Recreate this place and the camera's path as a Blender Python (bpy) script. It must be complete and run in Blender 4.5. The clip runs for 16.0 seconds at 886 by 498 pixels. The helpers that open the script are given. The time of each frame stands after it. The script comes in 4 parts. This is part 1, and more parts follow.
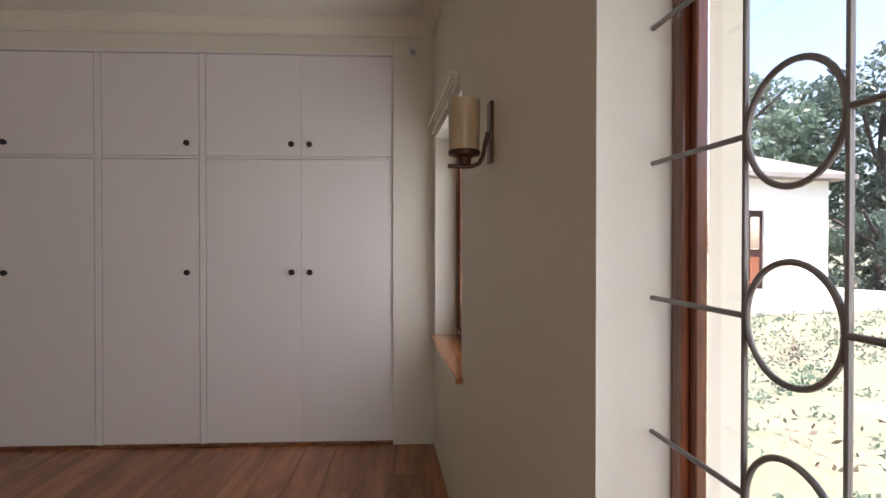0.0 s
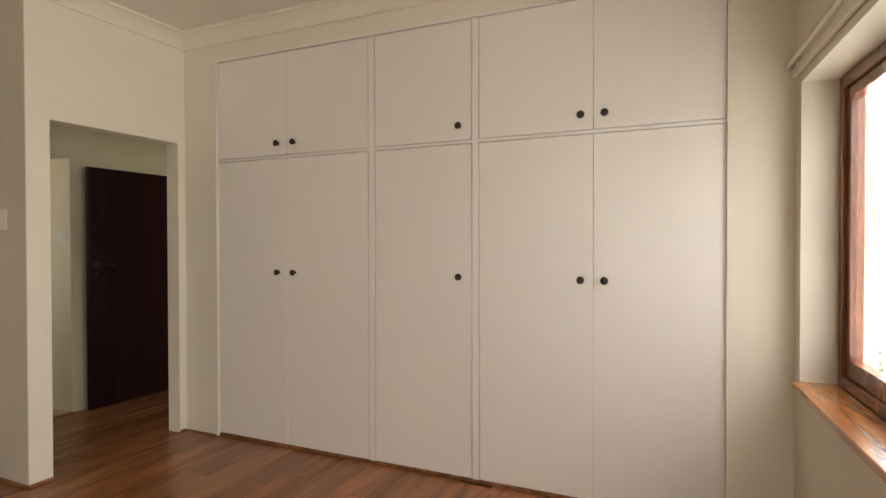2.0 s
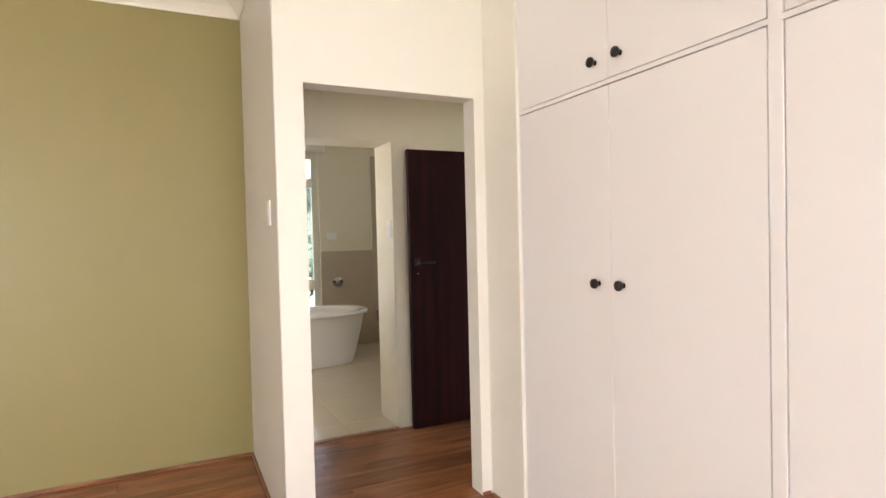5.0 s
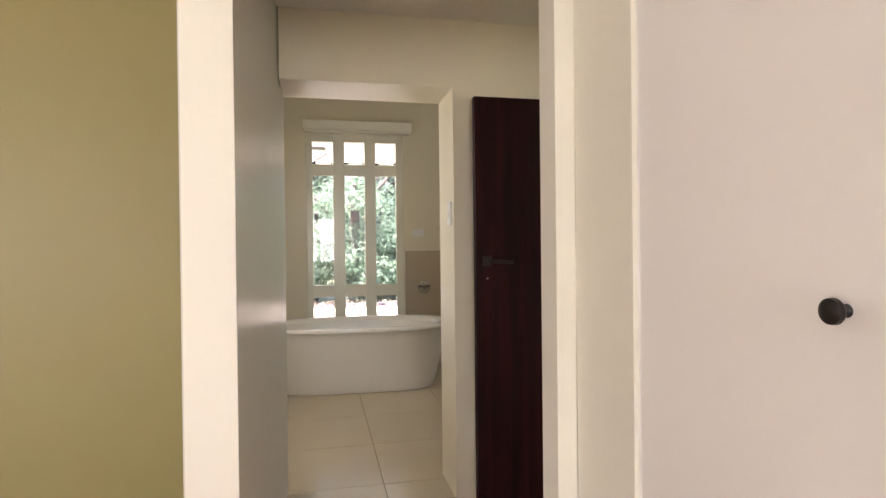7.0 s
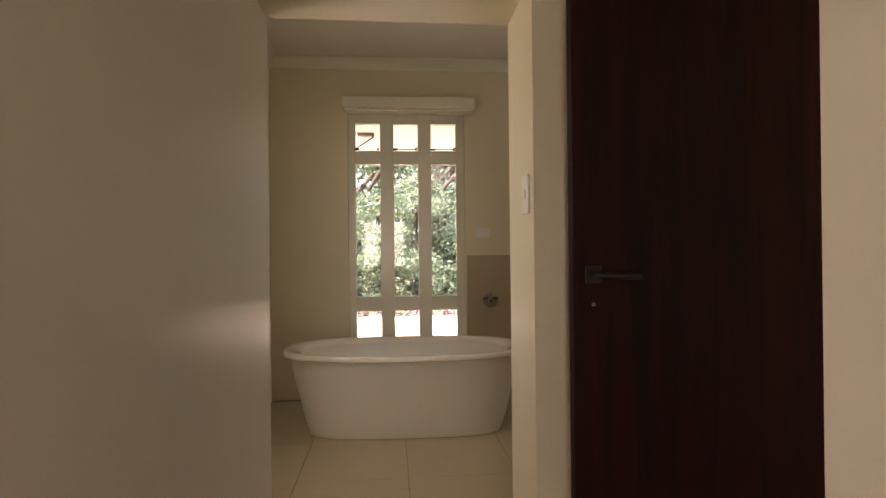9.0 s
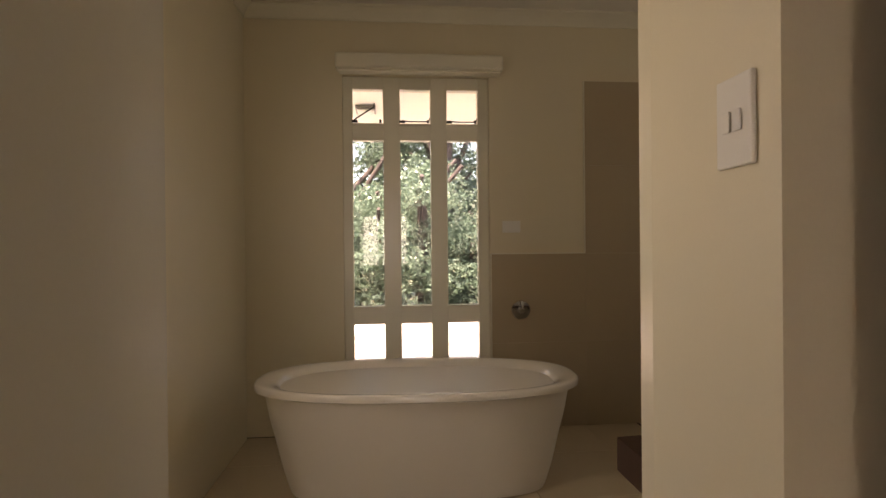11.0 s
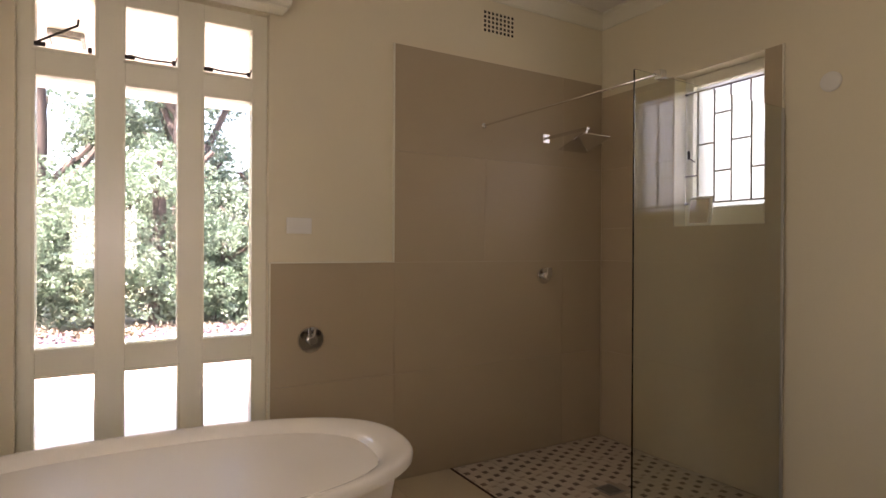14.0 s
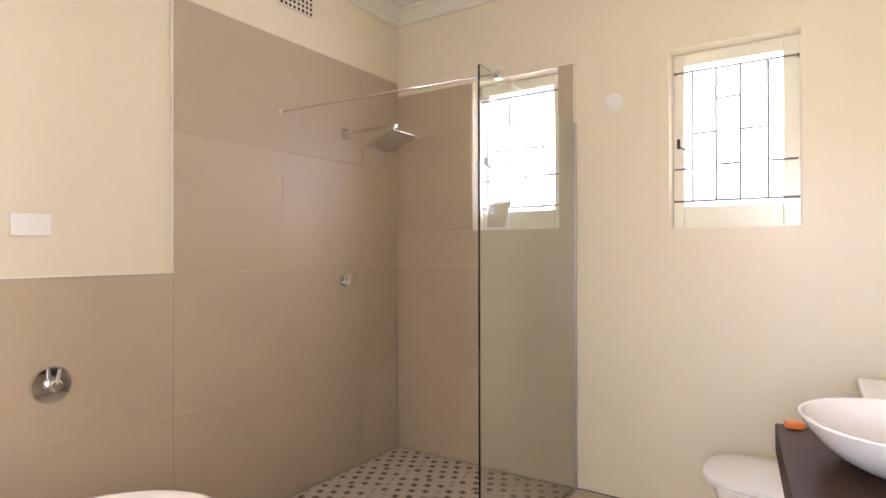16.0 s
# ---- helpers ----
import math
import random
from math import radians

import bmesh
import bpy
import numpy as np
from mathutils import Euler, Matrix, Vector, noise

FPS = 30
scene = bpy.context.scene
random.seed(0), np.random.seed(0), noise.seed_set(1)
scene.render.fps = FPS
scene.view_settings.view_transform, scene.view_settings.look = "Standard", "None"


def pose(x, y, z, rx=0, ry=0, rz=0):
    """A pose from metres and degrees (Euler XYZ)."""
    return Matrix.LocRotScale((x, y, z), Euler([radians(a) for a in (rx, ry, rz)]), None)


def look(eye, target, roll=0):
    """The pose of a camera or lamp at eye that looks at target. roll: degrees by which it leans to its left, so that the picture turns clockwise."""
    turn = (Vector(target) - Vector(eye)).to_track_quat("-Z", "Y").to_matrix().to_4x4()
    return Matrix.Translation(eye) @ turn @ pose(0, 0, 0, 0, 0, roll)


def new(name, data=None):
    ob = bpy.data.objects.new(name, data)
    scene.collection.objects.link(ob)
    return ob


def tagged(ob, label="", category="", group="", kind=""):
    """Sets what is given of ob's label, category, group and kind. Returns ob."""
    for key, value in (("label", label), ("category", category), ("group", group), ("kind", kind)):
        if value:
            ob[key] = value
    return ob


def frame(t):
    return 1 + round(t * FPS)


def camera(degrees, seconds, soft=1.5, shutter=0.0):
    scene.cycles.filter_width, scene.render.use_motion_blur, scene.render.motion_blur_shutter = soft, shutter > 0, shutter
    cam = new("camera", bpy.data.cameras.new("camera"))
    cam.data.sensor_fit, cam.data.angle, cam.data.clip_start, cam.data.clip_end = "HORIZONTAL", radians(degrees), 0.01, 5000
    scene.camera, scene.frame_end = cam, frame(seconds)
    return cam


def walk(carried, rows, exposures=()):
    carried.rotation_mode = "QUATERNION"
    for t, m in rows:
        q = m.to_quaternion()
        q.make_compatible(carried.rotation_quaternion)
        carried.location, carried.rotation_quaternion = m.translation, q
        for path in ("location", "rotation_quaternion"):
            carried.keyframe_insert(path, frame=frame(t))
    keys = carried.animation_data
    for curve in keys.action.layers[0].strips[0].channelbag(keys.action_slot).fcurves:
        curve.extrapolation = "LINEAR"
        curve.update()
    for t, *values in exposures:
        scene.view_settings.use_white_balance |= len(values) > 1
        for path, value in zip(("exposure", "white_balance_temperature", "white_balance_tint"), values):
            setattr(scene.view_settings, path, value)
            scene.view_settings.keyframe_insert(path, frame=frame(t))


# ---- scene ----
cam = camera(76.6, 16.0)
PATH = [
    (0, (1.814, 0.63, 1.331), (1.907, 2.628, 1.312), 0.0),
    (0.5, (1.862, 0.812, 1.316), (1.655, 2.802, 1.303), 0.1),
    (1, (1.697, 1.03, 1.323), (1.307, 2.991, 1.304), -0.0),
    (1.5, (1.618, 1.232, 1.315), (1.009, 3.137, 1.3), 0.0),
    (2, (1.53, 1.466, 1.338), (0.707, 3.288, 1.313), -0.1),
    (2.5, (1.461, 1.7, 1.343), (0.409, 3.401, 1.31), -0.4),
    (3, (1.348, 1.936, 1.367), (0.107, 3.504, 1.324), -0.7),
    (3.5, (1.219, 2.179, 1.356), (-0.184, 3.603, 1.312), -0.8),
    (4, (1.088, 2.445, 1.352), (-0.486, 3.677, 1.307), -0.9),
    (4.5, (0.898, 2.674, 1.337), (-0.803, 3.724, 1.295), -1.0),
    (5, (0.725, 2.9, 1.338), (-1.079, 3.762, 1.292), -1.4),
    (5.2, (0.638, 2.999, 1.306), (-1.195, 3.798, 1.283), -1.4),
    (7.3, (-0.445, 3.706, 1.234), (-2.41, 4.078, 1.229), -0.6),
    (7.5, (-0.537, 3.747, 1.229), (-2.509, 4.078, 1.236), -0.6),
    (8, (-0.835, 3.799, 1.23), (-2.817, 4.067, 1.237), -0.6),
    (8.5, (-1.107, 3.839, 1.233), (-3.095, 4.059, 1.234), -0.6),
    (9, (-1.376, 3.867, 1.234), (-3.367, 4.052, 1.237), -0.6),
    (9.5, (-1.603, 3.891, 1.232), (-3.597, 4.045, 1.234), -0.6),
    (9.7, (-1.706, 3.879, 1.24), (-3.7, 4.035, 1.238), -0.6),
    (11.8, (-2.72, 3.737, 1.237), (-4.702, 4.008, 1.232), -0.4),
    (12, (-2.811, 3.711, 1.236), (-4.785, 4.033, 1.227), -0.2),
    (12.5, (-2.93, 3.782, 1.218), (-4.888, 4.19, 1.217), -0.1),
    (13, (-3.089, 3.834, 1.249), (-5.009, 4.394, 1.238), 0.1),
    (13.5, (-3.218, 3.872, 1.275), (-5.076, 4.613, 1.251), 0.3),
    (14, (-3.345, 3.866, 1.269), (-5.074, 4.872, 1.263), 0.3),
    (14.5, (-3.454, 3.842, 1.255), (-5.001, 5.109, 1.265), 0.1),
    (15, (-3.533, 3.874, 1.268), (-4.938, 5.297, 1.272), 0.1),
    (15.5, (-3.692, 3.82, 1.253), (-4.923, 5.396, 1.272), 0.0),
    (16, (-3.83, 3.806, 1.28), (-4.931, 5.475, 1.285), -0.1),
]
EXPO = [(0, 1.70, 6300, 20), (1, 2.00, 6600, 19), (2, 2.50, 7400, 16), (3, 2.70, 7200, 17), (3.5, 2.85, 6950, 16), (4.3, 3.20, 6850, 16), (5, 3.70, 6500, 18), (7.5, 3.30, 6900, 20),
        (8.5, 2.90, 7500, 23), (9, 2.78, 8300, 25), (9.5, 2.68, 8700, 26), (11.8, 2.45, 8500, 28), (12, 2.45, 8400, 28), (12.5, 2.45, 8200, 29), (13, 2.60, 8000, 30),
        (13.5, 2.90, 7900, 30), (14, 3.50, 7500, 31), (14.5, 4.20, 7100, 32), (15, 4.75, 6900, 33), (15.5, 5.00, 6700, 32), (16, 5.15, 6400, 31)]
walk(cam, [(t, look(eye, target, roll)) for t, eye, target, roll in PATH], EXPO)

# ---- light ----
world = bpy.data.worlds.new("sky")
scene.world = world
world.use_nodes = True
wn = world.node_tree.nodes
sky = wn.new("ShaderNodeTexSky")
sky.sky_type = "NISHITA"
sky.sun_disc = False
ELEV, AZ = radians(60), radians(130)
sky.sun_elevation, sky.sun_rotation = ELEV, AZ
sky.dust_density = 3.0
world.node_tree.links.new(sky.outputs[0], wn["Background"].inputs[0])
wn["Background"].inputs[1].default_value = 0.15
sun = new("sun", bpy.data.lights.new("sun", "SUN"))
sun.data.energy, sun.data.angle, sun.data.color = 5.0, radians(0.6), (1, 0.95, 0.86)
sun.matrix_world = look((0, 0, 0), (-math.sin(AZ) * math.cos(ELEV), -math.cos(AZ) * math.cos(ELEV), -math.sin(ELEV)))



def window_light(name, m, w, h, watts, color=(0.93, 0.97, 1.0)):
    ld = bpy.data.lights.new(name, "AREA")
    ld.shape, ld.size, ld.size_y, ld.energy, ld.color = "RECTANGLE", w, h, watts, color
    o = new(name, ld)
    o.matrix_world = m
    return o


window_light("sky_through_bedroom_window", look((2.205, -0.25, 1.37), (1.205, 0.05, 0.97)), 1.7, 1.2, 13)
window_light("sky_through_north_bedroom_window", look((2.232, 3.705, 1.373), (1.234, 3.635, 1.313)), 1.12, 1.22, 3.2)
# Fill lamp added to lift the bathroom, at an assumed opening out of view.
window_light("fill_from_unseen_side_opening", look((-3.85, 2.875, 1.55), (-3.95, 3.875, 1.45)), 0.66, 1.06, 0.95)
for k, x in enumerate((-5.27, -4.15)):
    window_light("sky_through_frosted_window", look((x, 6.95, 1.87), (x, 5.95, 1.72)), 0.42, 0.66, 0.40)

# ---- materials ----
def material(name, color, rough=0.5, metal=0.0, vary=0.06, scale=3.0, bump=0.0, bump_scale=40.0, fine=0.03,
             coat=0.0, trans=0.0, per_object=0.0, tint=None, spec=0.5):
    m = bpy.data.materials.new(name)
    m.use_nodes = True
    n, l = m.node_tree.nodes, m.node_tree.links
    b = n["Principled BSDF"]
    b.inputs["Roughness"].default_value = rough
    b.inputs["Metallic"].default_value = metal
    b.inputs["Coat Weight"].default_value = coat
    b.inputs["Transmission Weight"].default_value = trans
    b.inputs["Specular IOR Level"].default_value = spec
    tc = n.new("ShaderNodeTexCoord")
    n1 = n.new("ShaderNodeTexNoise")
    n1.inputs["Scale"].default_value, n1.inputs["Detail"].default_value = scale, 4
    n2 = n.new("ShaderNodeTexNoise")
    n2.inputs["Scale"].default_value, n2.inputs["Detail"].default_value = bump_scale, 5
    l.new(tc.outputs["Object"], n1.inputs["Vector"])
    l.new(tc.outputs["Object"], n2.inputs["Vector"])
    add = n.new("ShaderNodeMath"); add.operation = "MULTIPLY_ADD"
    l.new(n2.outputs["Fac"], add.inputs[0]); add.inputs[1].default_value = fine / max(vary, 1e-4)
    l.new(n1.outputs["Fac"], add.inputs[2])
    mix = n.new("ShaderNodeMix"); mix.data_type = "RGBA"
    second = tint or tuple(c * (1 - 2 * vary) for c in color)
    ramp = n.new("ShaderNodeMapRange")
    ramp.inputs["From Min"].default_value, ramp.inputs["From Max"].default_value = 0.35, 0.75 + fine / max(vary, 1e-4)
    l.new(add.outputs[0], ramp.inputs["Value"])
    l.new(ramp.outputs[0], mix.inputs["Factor"])
    mix.inputs["A"].default_value, mix.inputs["B"].default_value = (*color, 1), (*second, 1)
    out = mix.outputs["Result"]
    if per_object:
        oi = n.new("ShaderNodeObjectInfo")
        hsv = n.new("ShaderNodeHueSaturation")
        mr = n.new("ShaderNodeMapRange")
        mr.inputs["To Min"].default_value, mr.inputs["To Max"].default_value = 1 - per_object, 1 + per_object
        l.new(oi.outputs["Random"], mr.inputs["Value"])
        l.new(mr.outputs[0], hsv.inputs["Value"])
        l.new(out, hsv.inputs["Color"])
        out = hsv.outputs[0]
    l.new(out, b.inputs["Base Color"])
    if bump:
        bp = n.new("ShaderNodeBump")
        bp.inputs["Strength"].default_value, bp.inputs["Distance"].default_value = bump, 0.002
        l.new(n2.outputs["Fac"], bp.inputs["Height"])
        l.new(bp.outputs[0], b.inputs["Normal"])
    return m


def wood(name, dark, light, rough, axis="Y", stretch=14.0, scale=6.0, per_object=0.0, coat=0.0):
    m = bpy.data.materials.new(name)
    m.use_nodes = True
    n, l = m.node_tree.nodes, m.node_tree.links
    b = n["Principled BSDF"]
    b.inputs["Roughness"].default_value = rough
    b.inputs["Coat Weight"].default_value = coat
    b.inputs["Coat Roughness"].default_value = 0.15
    tc = n.new("ShaderNodeTexCoord")
    oi = n.new("ShaderNodeObjectInfo")
    off = n.new("ShaderNodeVectorMath"); off.operation = "MULTIPLY_ADD"
    comb = n.new("ShaderNodeCombineXYZ")
    for k in range(3):
        l.new(oi.outputs["Random"], comb.inputs[k])
    l.new(comb.outputs[0], off.inputs[0]); off.inputs[1].default_value = (37, 23, 11)
    l.new(tc.outputs["Object"], off.inputs[2])
    mp = n.new("ShaderNodeMapping")
    s = {"X": (1 / stretch, 1, 1), "Y": (1, 1 / stretch, 1), "Z": (1, 1, 1 / stretch)}[axis]
    mp.inputs["Scale"].default_value = tuple(k * scale * 3 for k in s)
    l.new(off.outputs[0], mp.inputs["Vector"])
    n1 = n.new("ShaderNodeTexNoise"); n1.inputs["Scale"].default_value = 1.0; n1.inputs["Detail"].default_value = 6
    n1.inputs["Distortion"].default_value = 0.8
    l.new(mp.outputs[0], n1.inputs["Vector"])
    n2 = n.new("ShaderNodeTexNoise"); n2.inputs["Scale"].default_value = 6.0; n2.inputs["Detail"].default_value = 3
    l.new(mp.outputs[0], n2.inputs["Vector"])
    av = n.new("ShaderNodeMath"); av.operation = "MULTIPLY_ADD"
    l.new(n2.outputs["Fac"], av.inputs[0]); av.inputs[1].default_value = 0.35
    l.new(n1.outputs["Fac"], av.inputs[2])
    cr = n.new("ShaderNodeValToRGB")
    cr.color_ramp.elements[0].position, cr.color_ramp.elements[1].position = 0.5, 0.86
    cr.color_ramp.elements[0].color, cr.color_ramp.elements[1].color = (*dark, 1), (*light, 1)
    l.new(av.outputs[0], cr.inputs[0])
    out = cr.outputs[0]
    if per_object:
        hsv = n.new("ShaderNodeHueSaturation")
        mr = n.new("ShaderNodeMapRange")
        mr.inputs["To Min"].default_value, mr.inputs["To Max"].default_value = 1 - per_object, 1 + per_object
        l.new(oi.outputs["Random"], mr.inputs["Value"]); l.new(mr.outputs[0], hsv.inputs["Value"])
        l.new(out, hsv.inputs["Color"]); out = hsv.outputs[0]
    l.new(out, b.inputs["Base Color"])
    bp = n.new("ShaderNodeBump"); bp.inputs["Strength"].default_value = 0.12; bp.inputs["Distance"].default_value = 0.001
    l.new(n2.outputs["Fac"], bp.inputs["Height"]); l.new(bp.outputs[0], b.inputs["Normal"])
    return m


def glass(name, tint=(1, 1, 1), rough=0.0):
    m = bpy.data.materials.new(name)
    m.use_nodes = True
    b = m.node_tree.nodes["Principled BSDF"]
    b.inputs["Base Color"].default_value = (*tint, 1)
    b.inputs["Roughness"].default_value = rough
    b.inputs["Transmission Weight"].default_value = 1.0
    b.inputs["IOR"].default_value = 1.48
    return m


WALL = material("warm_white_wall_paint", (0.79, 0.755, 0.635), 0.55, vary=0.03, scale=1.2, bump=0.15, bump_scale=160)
# Off-white enamel with its albedo lowered: the passage's shade is put into the colour.
WALL_GLOSS_DIM = material("shade_dimmed_enamel_wall_paint", (0.62, 0.59, 0.51), 0.36, vary=0.03, scale=1.2, bump=0.10, bump_scale=120)
WALL_BATH = material("cream_bathroom_paint", (0.76, 0.685, 0.51), 0.40, vary=0.03, scale=1.5, bump=0.12, bump_scale=160)
OLIVE = material("olive_wall_paint", (0.285, 0.237, 0.088), 0.5, vary=0.04, scale=1.0, bump=0.15, bump_scale=160)
CEIL = material("ceiling_paint", (0.80, 0.77, 0.68), 0.6, vary=0.02, scale=1.0, bump=0.08, bump_scale=120)
CABINET = material("white_cabinet_paint", (0.82, 0.79, 0.74), 0.38, vary=0.02, scale=1.5, bump=0.05, bump_scale=220)
ACRYLIC_BODY = material("white_bath_outer_acrylic", (0.84, 0.80, 0.72), 0.38, vary=0.01, scale=4)
TRIM = material("white_gloss_trim_paint", (0.82, 0.79, 0.65), 0.25, vary=0.03, scale=4, bump=0.05, bump_scale=90)
SEAM = material("dark_shadow_gap", (0.05, 0.045, 0.04), 0.8)
BLACK = material("blackened_bronze", (0.035, 0.03, 0.028), 0.32, metal=0.5, vary=0.15, scale=40)
CHROME = material("chrome", (0.75, 0.75, 0.76), 0.08, metal=1.0, vary=0.02)
ALU = material("satin_aluminium", (0.55, 0.54, 0.50), 0.45, metal=0.6, vary=0.04)
PORCELAIN = material("white_glazed_ceramic", (0.84, 0.82, 0.77), 0.08, vary=0.01, coat=0.5)
ACRYLIC = material("white_bath_acrylic", (0.84, 0.80, 0.72), 0.05, vary=0.01, coat=0.3)
PLANK = wood("red_brown_laminate", (0.205, 0.078, 0.032), (0.385, 0.155, 0.064), 0.27, "Y", 9, 3.2, per_object=0.16)
MERANTI = wood("varnished_red_hardwood", (0.09, 0.024, 0.011), (0.29, 0.088, 0.035), 0.24, "Z", 16, 8, coat=0.4)
SILL = wood("varnished_sill_wood", (0.24, 0.075, 0.02), (0.62, 0.27, 0.09), 0.2, "Y", 12, 5, coat=0.5)
DOORWOOD = wood("dark_stained_door_wood", (0.010, 0.0018, 0.0015), (0.027, 0.0042, 0.003), 0.6, "Z", 18, 6)
DOORWOOD.node_tree.nodes["Principled BSDF"].inputs["Specular IOR Level"].default_value = 0.12
SKIRT = wood("skirting_wood", (0.12, 0.04, 0.015), (0.36, 0.15, 0.06), 0.3, "Y", 12, 6)
TILE = material("beige_porcelain_tile", (0.475, 0.382, 0.258), 0.38, vary=0.05, scale=2.5, bump=0.04, bump_scale=200, per_object=0.025)
FLOORTILE = material("cream_floor_tile", (0.62, 0.52, 0.37), 0.16, vary=0.04, scale=2.0, fine=0.02, per_object=0.02)
GROUT = material("tile_grout", (0.30, 0.23, 0.15), 0.8, vary=0.05)
BED = material("pale_mosaic_grout", (0.42, 0.35, 0.27), 0.8, vary=0.06, scale=6)
MOSAIC_L = material("cream_mosaic_stone", (0.58, 0.50, 0.40), 0.4, vary=0.08, scale=9)
MOSAIC_D = material("brown_mosaic_stone", (0.13, 0.075, 0.045), 0.4, vary=0.12, scale=20, per_object=0.35)
COUNTER = material("dark_brown_engineered_stone", (0.070, 0.037, 0.024), 0.6, spec=0.15, vary=0.12, scale=30, fine=0.08, bump_scale=300)
GLASS = glass("clear_window_glass")
SHOWERGLASS = glass("green_tinted_shower_glass", (0.90, 0.96, 0.91))
FROST = material("frosted_window_glass", (0.37, 0.375, 0.385), 0.55, trans=0.85, vary=0.01)
SHADE = material("parchment_glass_shade", (0.55, 0.42, 0.24), 0.35, vary=0.12, scale=14, fine=0.05)
BRONZE = material("bronze_lamp_metal", (0.11, 0.055, 0.035), 0.35, metal=0.7, vary=0.15, scale=30)
BRASS = material("worn_brass", (0.42, 0.33, 0.18), 0.4, metal=0.9, vary=0.15, scale=30)
STEEL = material("galvanised_steel", (0.27, 0.25, 0.235), 0.45, metal=0.6, vary=0.1, scale=30)
PLASTIC = material("white_plastic", (0.80, 0.78, 0.72), 0.3, vary=0.01)
ORANGE = material("orange_plastic", (0.75, 0.20, 0.03), 0.4)
MIRROR = material("mirror_silver", (0.9, 0.9, 0.9), 0.02, metal=1.0, vary=0.0)
# Near-black, paints the shade of recesses that are not cut.
HOLE_SHADE = material("painted_hole_shade", (0.03, 0.025, 0.02), 0.9)
LAWN = material("patchy_lawn", (0.075, 0.115, 0.045), 0.9, vary=0.2, scale=1.1, tint=(0.30, 0.26, 0.20), bump=0.8, bump_scale=30, fine=0.30)
LAVENDER = material("purple_flowers", (0.22, 0.13, 0.24), 0.8, vary=0.2, scale=6, tint=(0.10, 0.12, 0.08))
LITTER = material("dry_leaf_litter", (0.15, 0.115, 0.09), 0.8, vary=0.2, scale=9, tint=(0.27, 0.23, 0.18))
PAVING = material("pale_concrete_paving", (0.60, 0.55, 0.50), 0.85, vary=0.1, scale=3, bump=0.3)
PLASTER = material("white_outside_plaster", (0.80, 0.79, 0.76), 0.8, vary=0.05, scale=1.5, bump=0.3, bump_scale=80)
ROOFING = material("grey_roof_sheet", (0.22, 0.20, 0.19), 0.6, vary=0.1)
LEAF = material("green_leaves", (0.11, 0.18, 0.125), 0.28, vary=0.3, scale=1.5, tint=(0.17, 0.23, 0.18), trans=0.0)
LEAF_D = material("dark_green_leaves", (0.07, 0.115, 0.085), 0.4, vary=0.3, scale=1.0, tint=(0.11, 0.15, 0.12))
for m in (LEAF, LEAF_D):
    n, l = m.node_tree.nodes, m.node_tree.links
    through_leaf, blend = n.new("ShaderNodeBsdfTranslucent"), n.new("ShaderNodeMixShader")
    l.new(n["Principled BSDF"].inputs["Base Color"].links[0].from_socket, through_leaf.inputs["Color"])
    blend.inputs[0].default_value = 0.4
    l.new(n["Principled BSDF"].outputs[0], blend.inputs[1])
    l.new(through_leaf.outputs[0], blend.inputs[2])
    l.new(blend.outputs[0], n["Material Output"].inputs["Surface"])
BARK = material("tree_bark", (0.075, 0.058, 0.056), 0.9, vary=0.2, scale=8, bump=1.0, bump_scale=30)


# ---- building blocks ----
def cuboid(bm, x0, x1, y0, y1, z0, z1, bevel=0.0):
    v = [bm.verts.new(p) for p in ((x0, y0, z0), (x1, y0, z0), (x1, y1, z0), (x0, y1, z0),
                                   (x0, y0, z1), (x1, y0, z1), (x1, y1, z1), (x0, y1, z1))]
    fs = [bm.faces.new([v[k] for k in f]) for f in ((3, 2, 1, 0), (4, 5, 6, 7), (0, 1, 5, 4), (1, 2, 6, 5), (2, 3, 7, 6), (3, 0, 4, 7))]
    if bevel:
        es = list({e for f in fs for e in f.edges})
        bmesh.ops.bevel(bm, geom=es, offset=bevel, segments=2, affect="EDGES", profile=0.5)
    return v


def tube(bm, pts, r, seg=10):
    """A round bar through points."""
    rings = []
    pts = [Vector(p) for p in pts]
    for i, p in enumerate(pts):
        d = (pts[min(i + 1, len(pts) - 1)] - pts[max(i - 1, 0)]).normalized()
        a = d.orthogonal().normalized() if not rings else None
        if rings:
            a = (prev_a - d * prev_a.dot(d)).normalized()
        b = d.cross(a)
        prev_a = a
        rings.append([bm.verts.new(p + r * (math.cos(t) * a + math.sin(t) * b)) for t in (2 * math.pi * k / seg for k in range(seg))])
    for A, B in zip(rings, rings[1:]):
        for k in range(seg):
            bm.faces.new((A[k], A[(k + 1) % seg], B[(k + 1) % seg], B[k]))
    bm.faces.new(rings[0][::-1]); bm.faces.new(rings[-1])


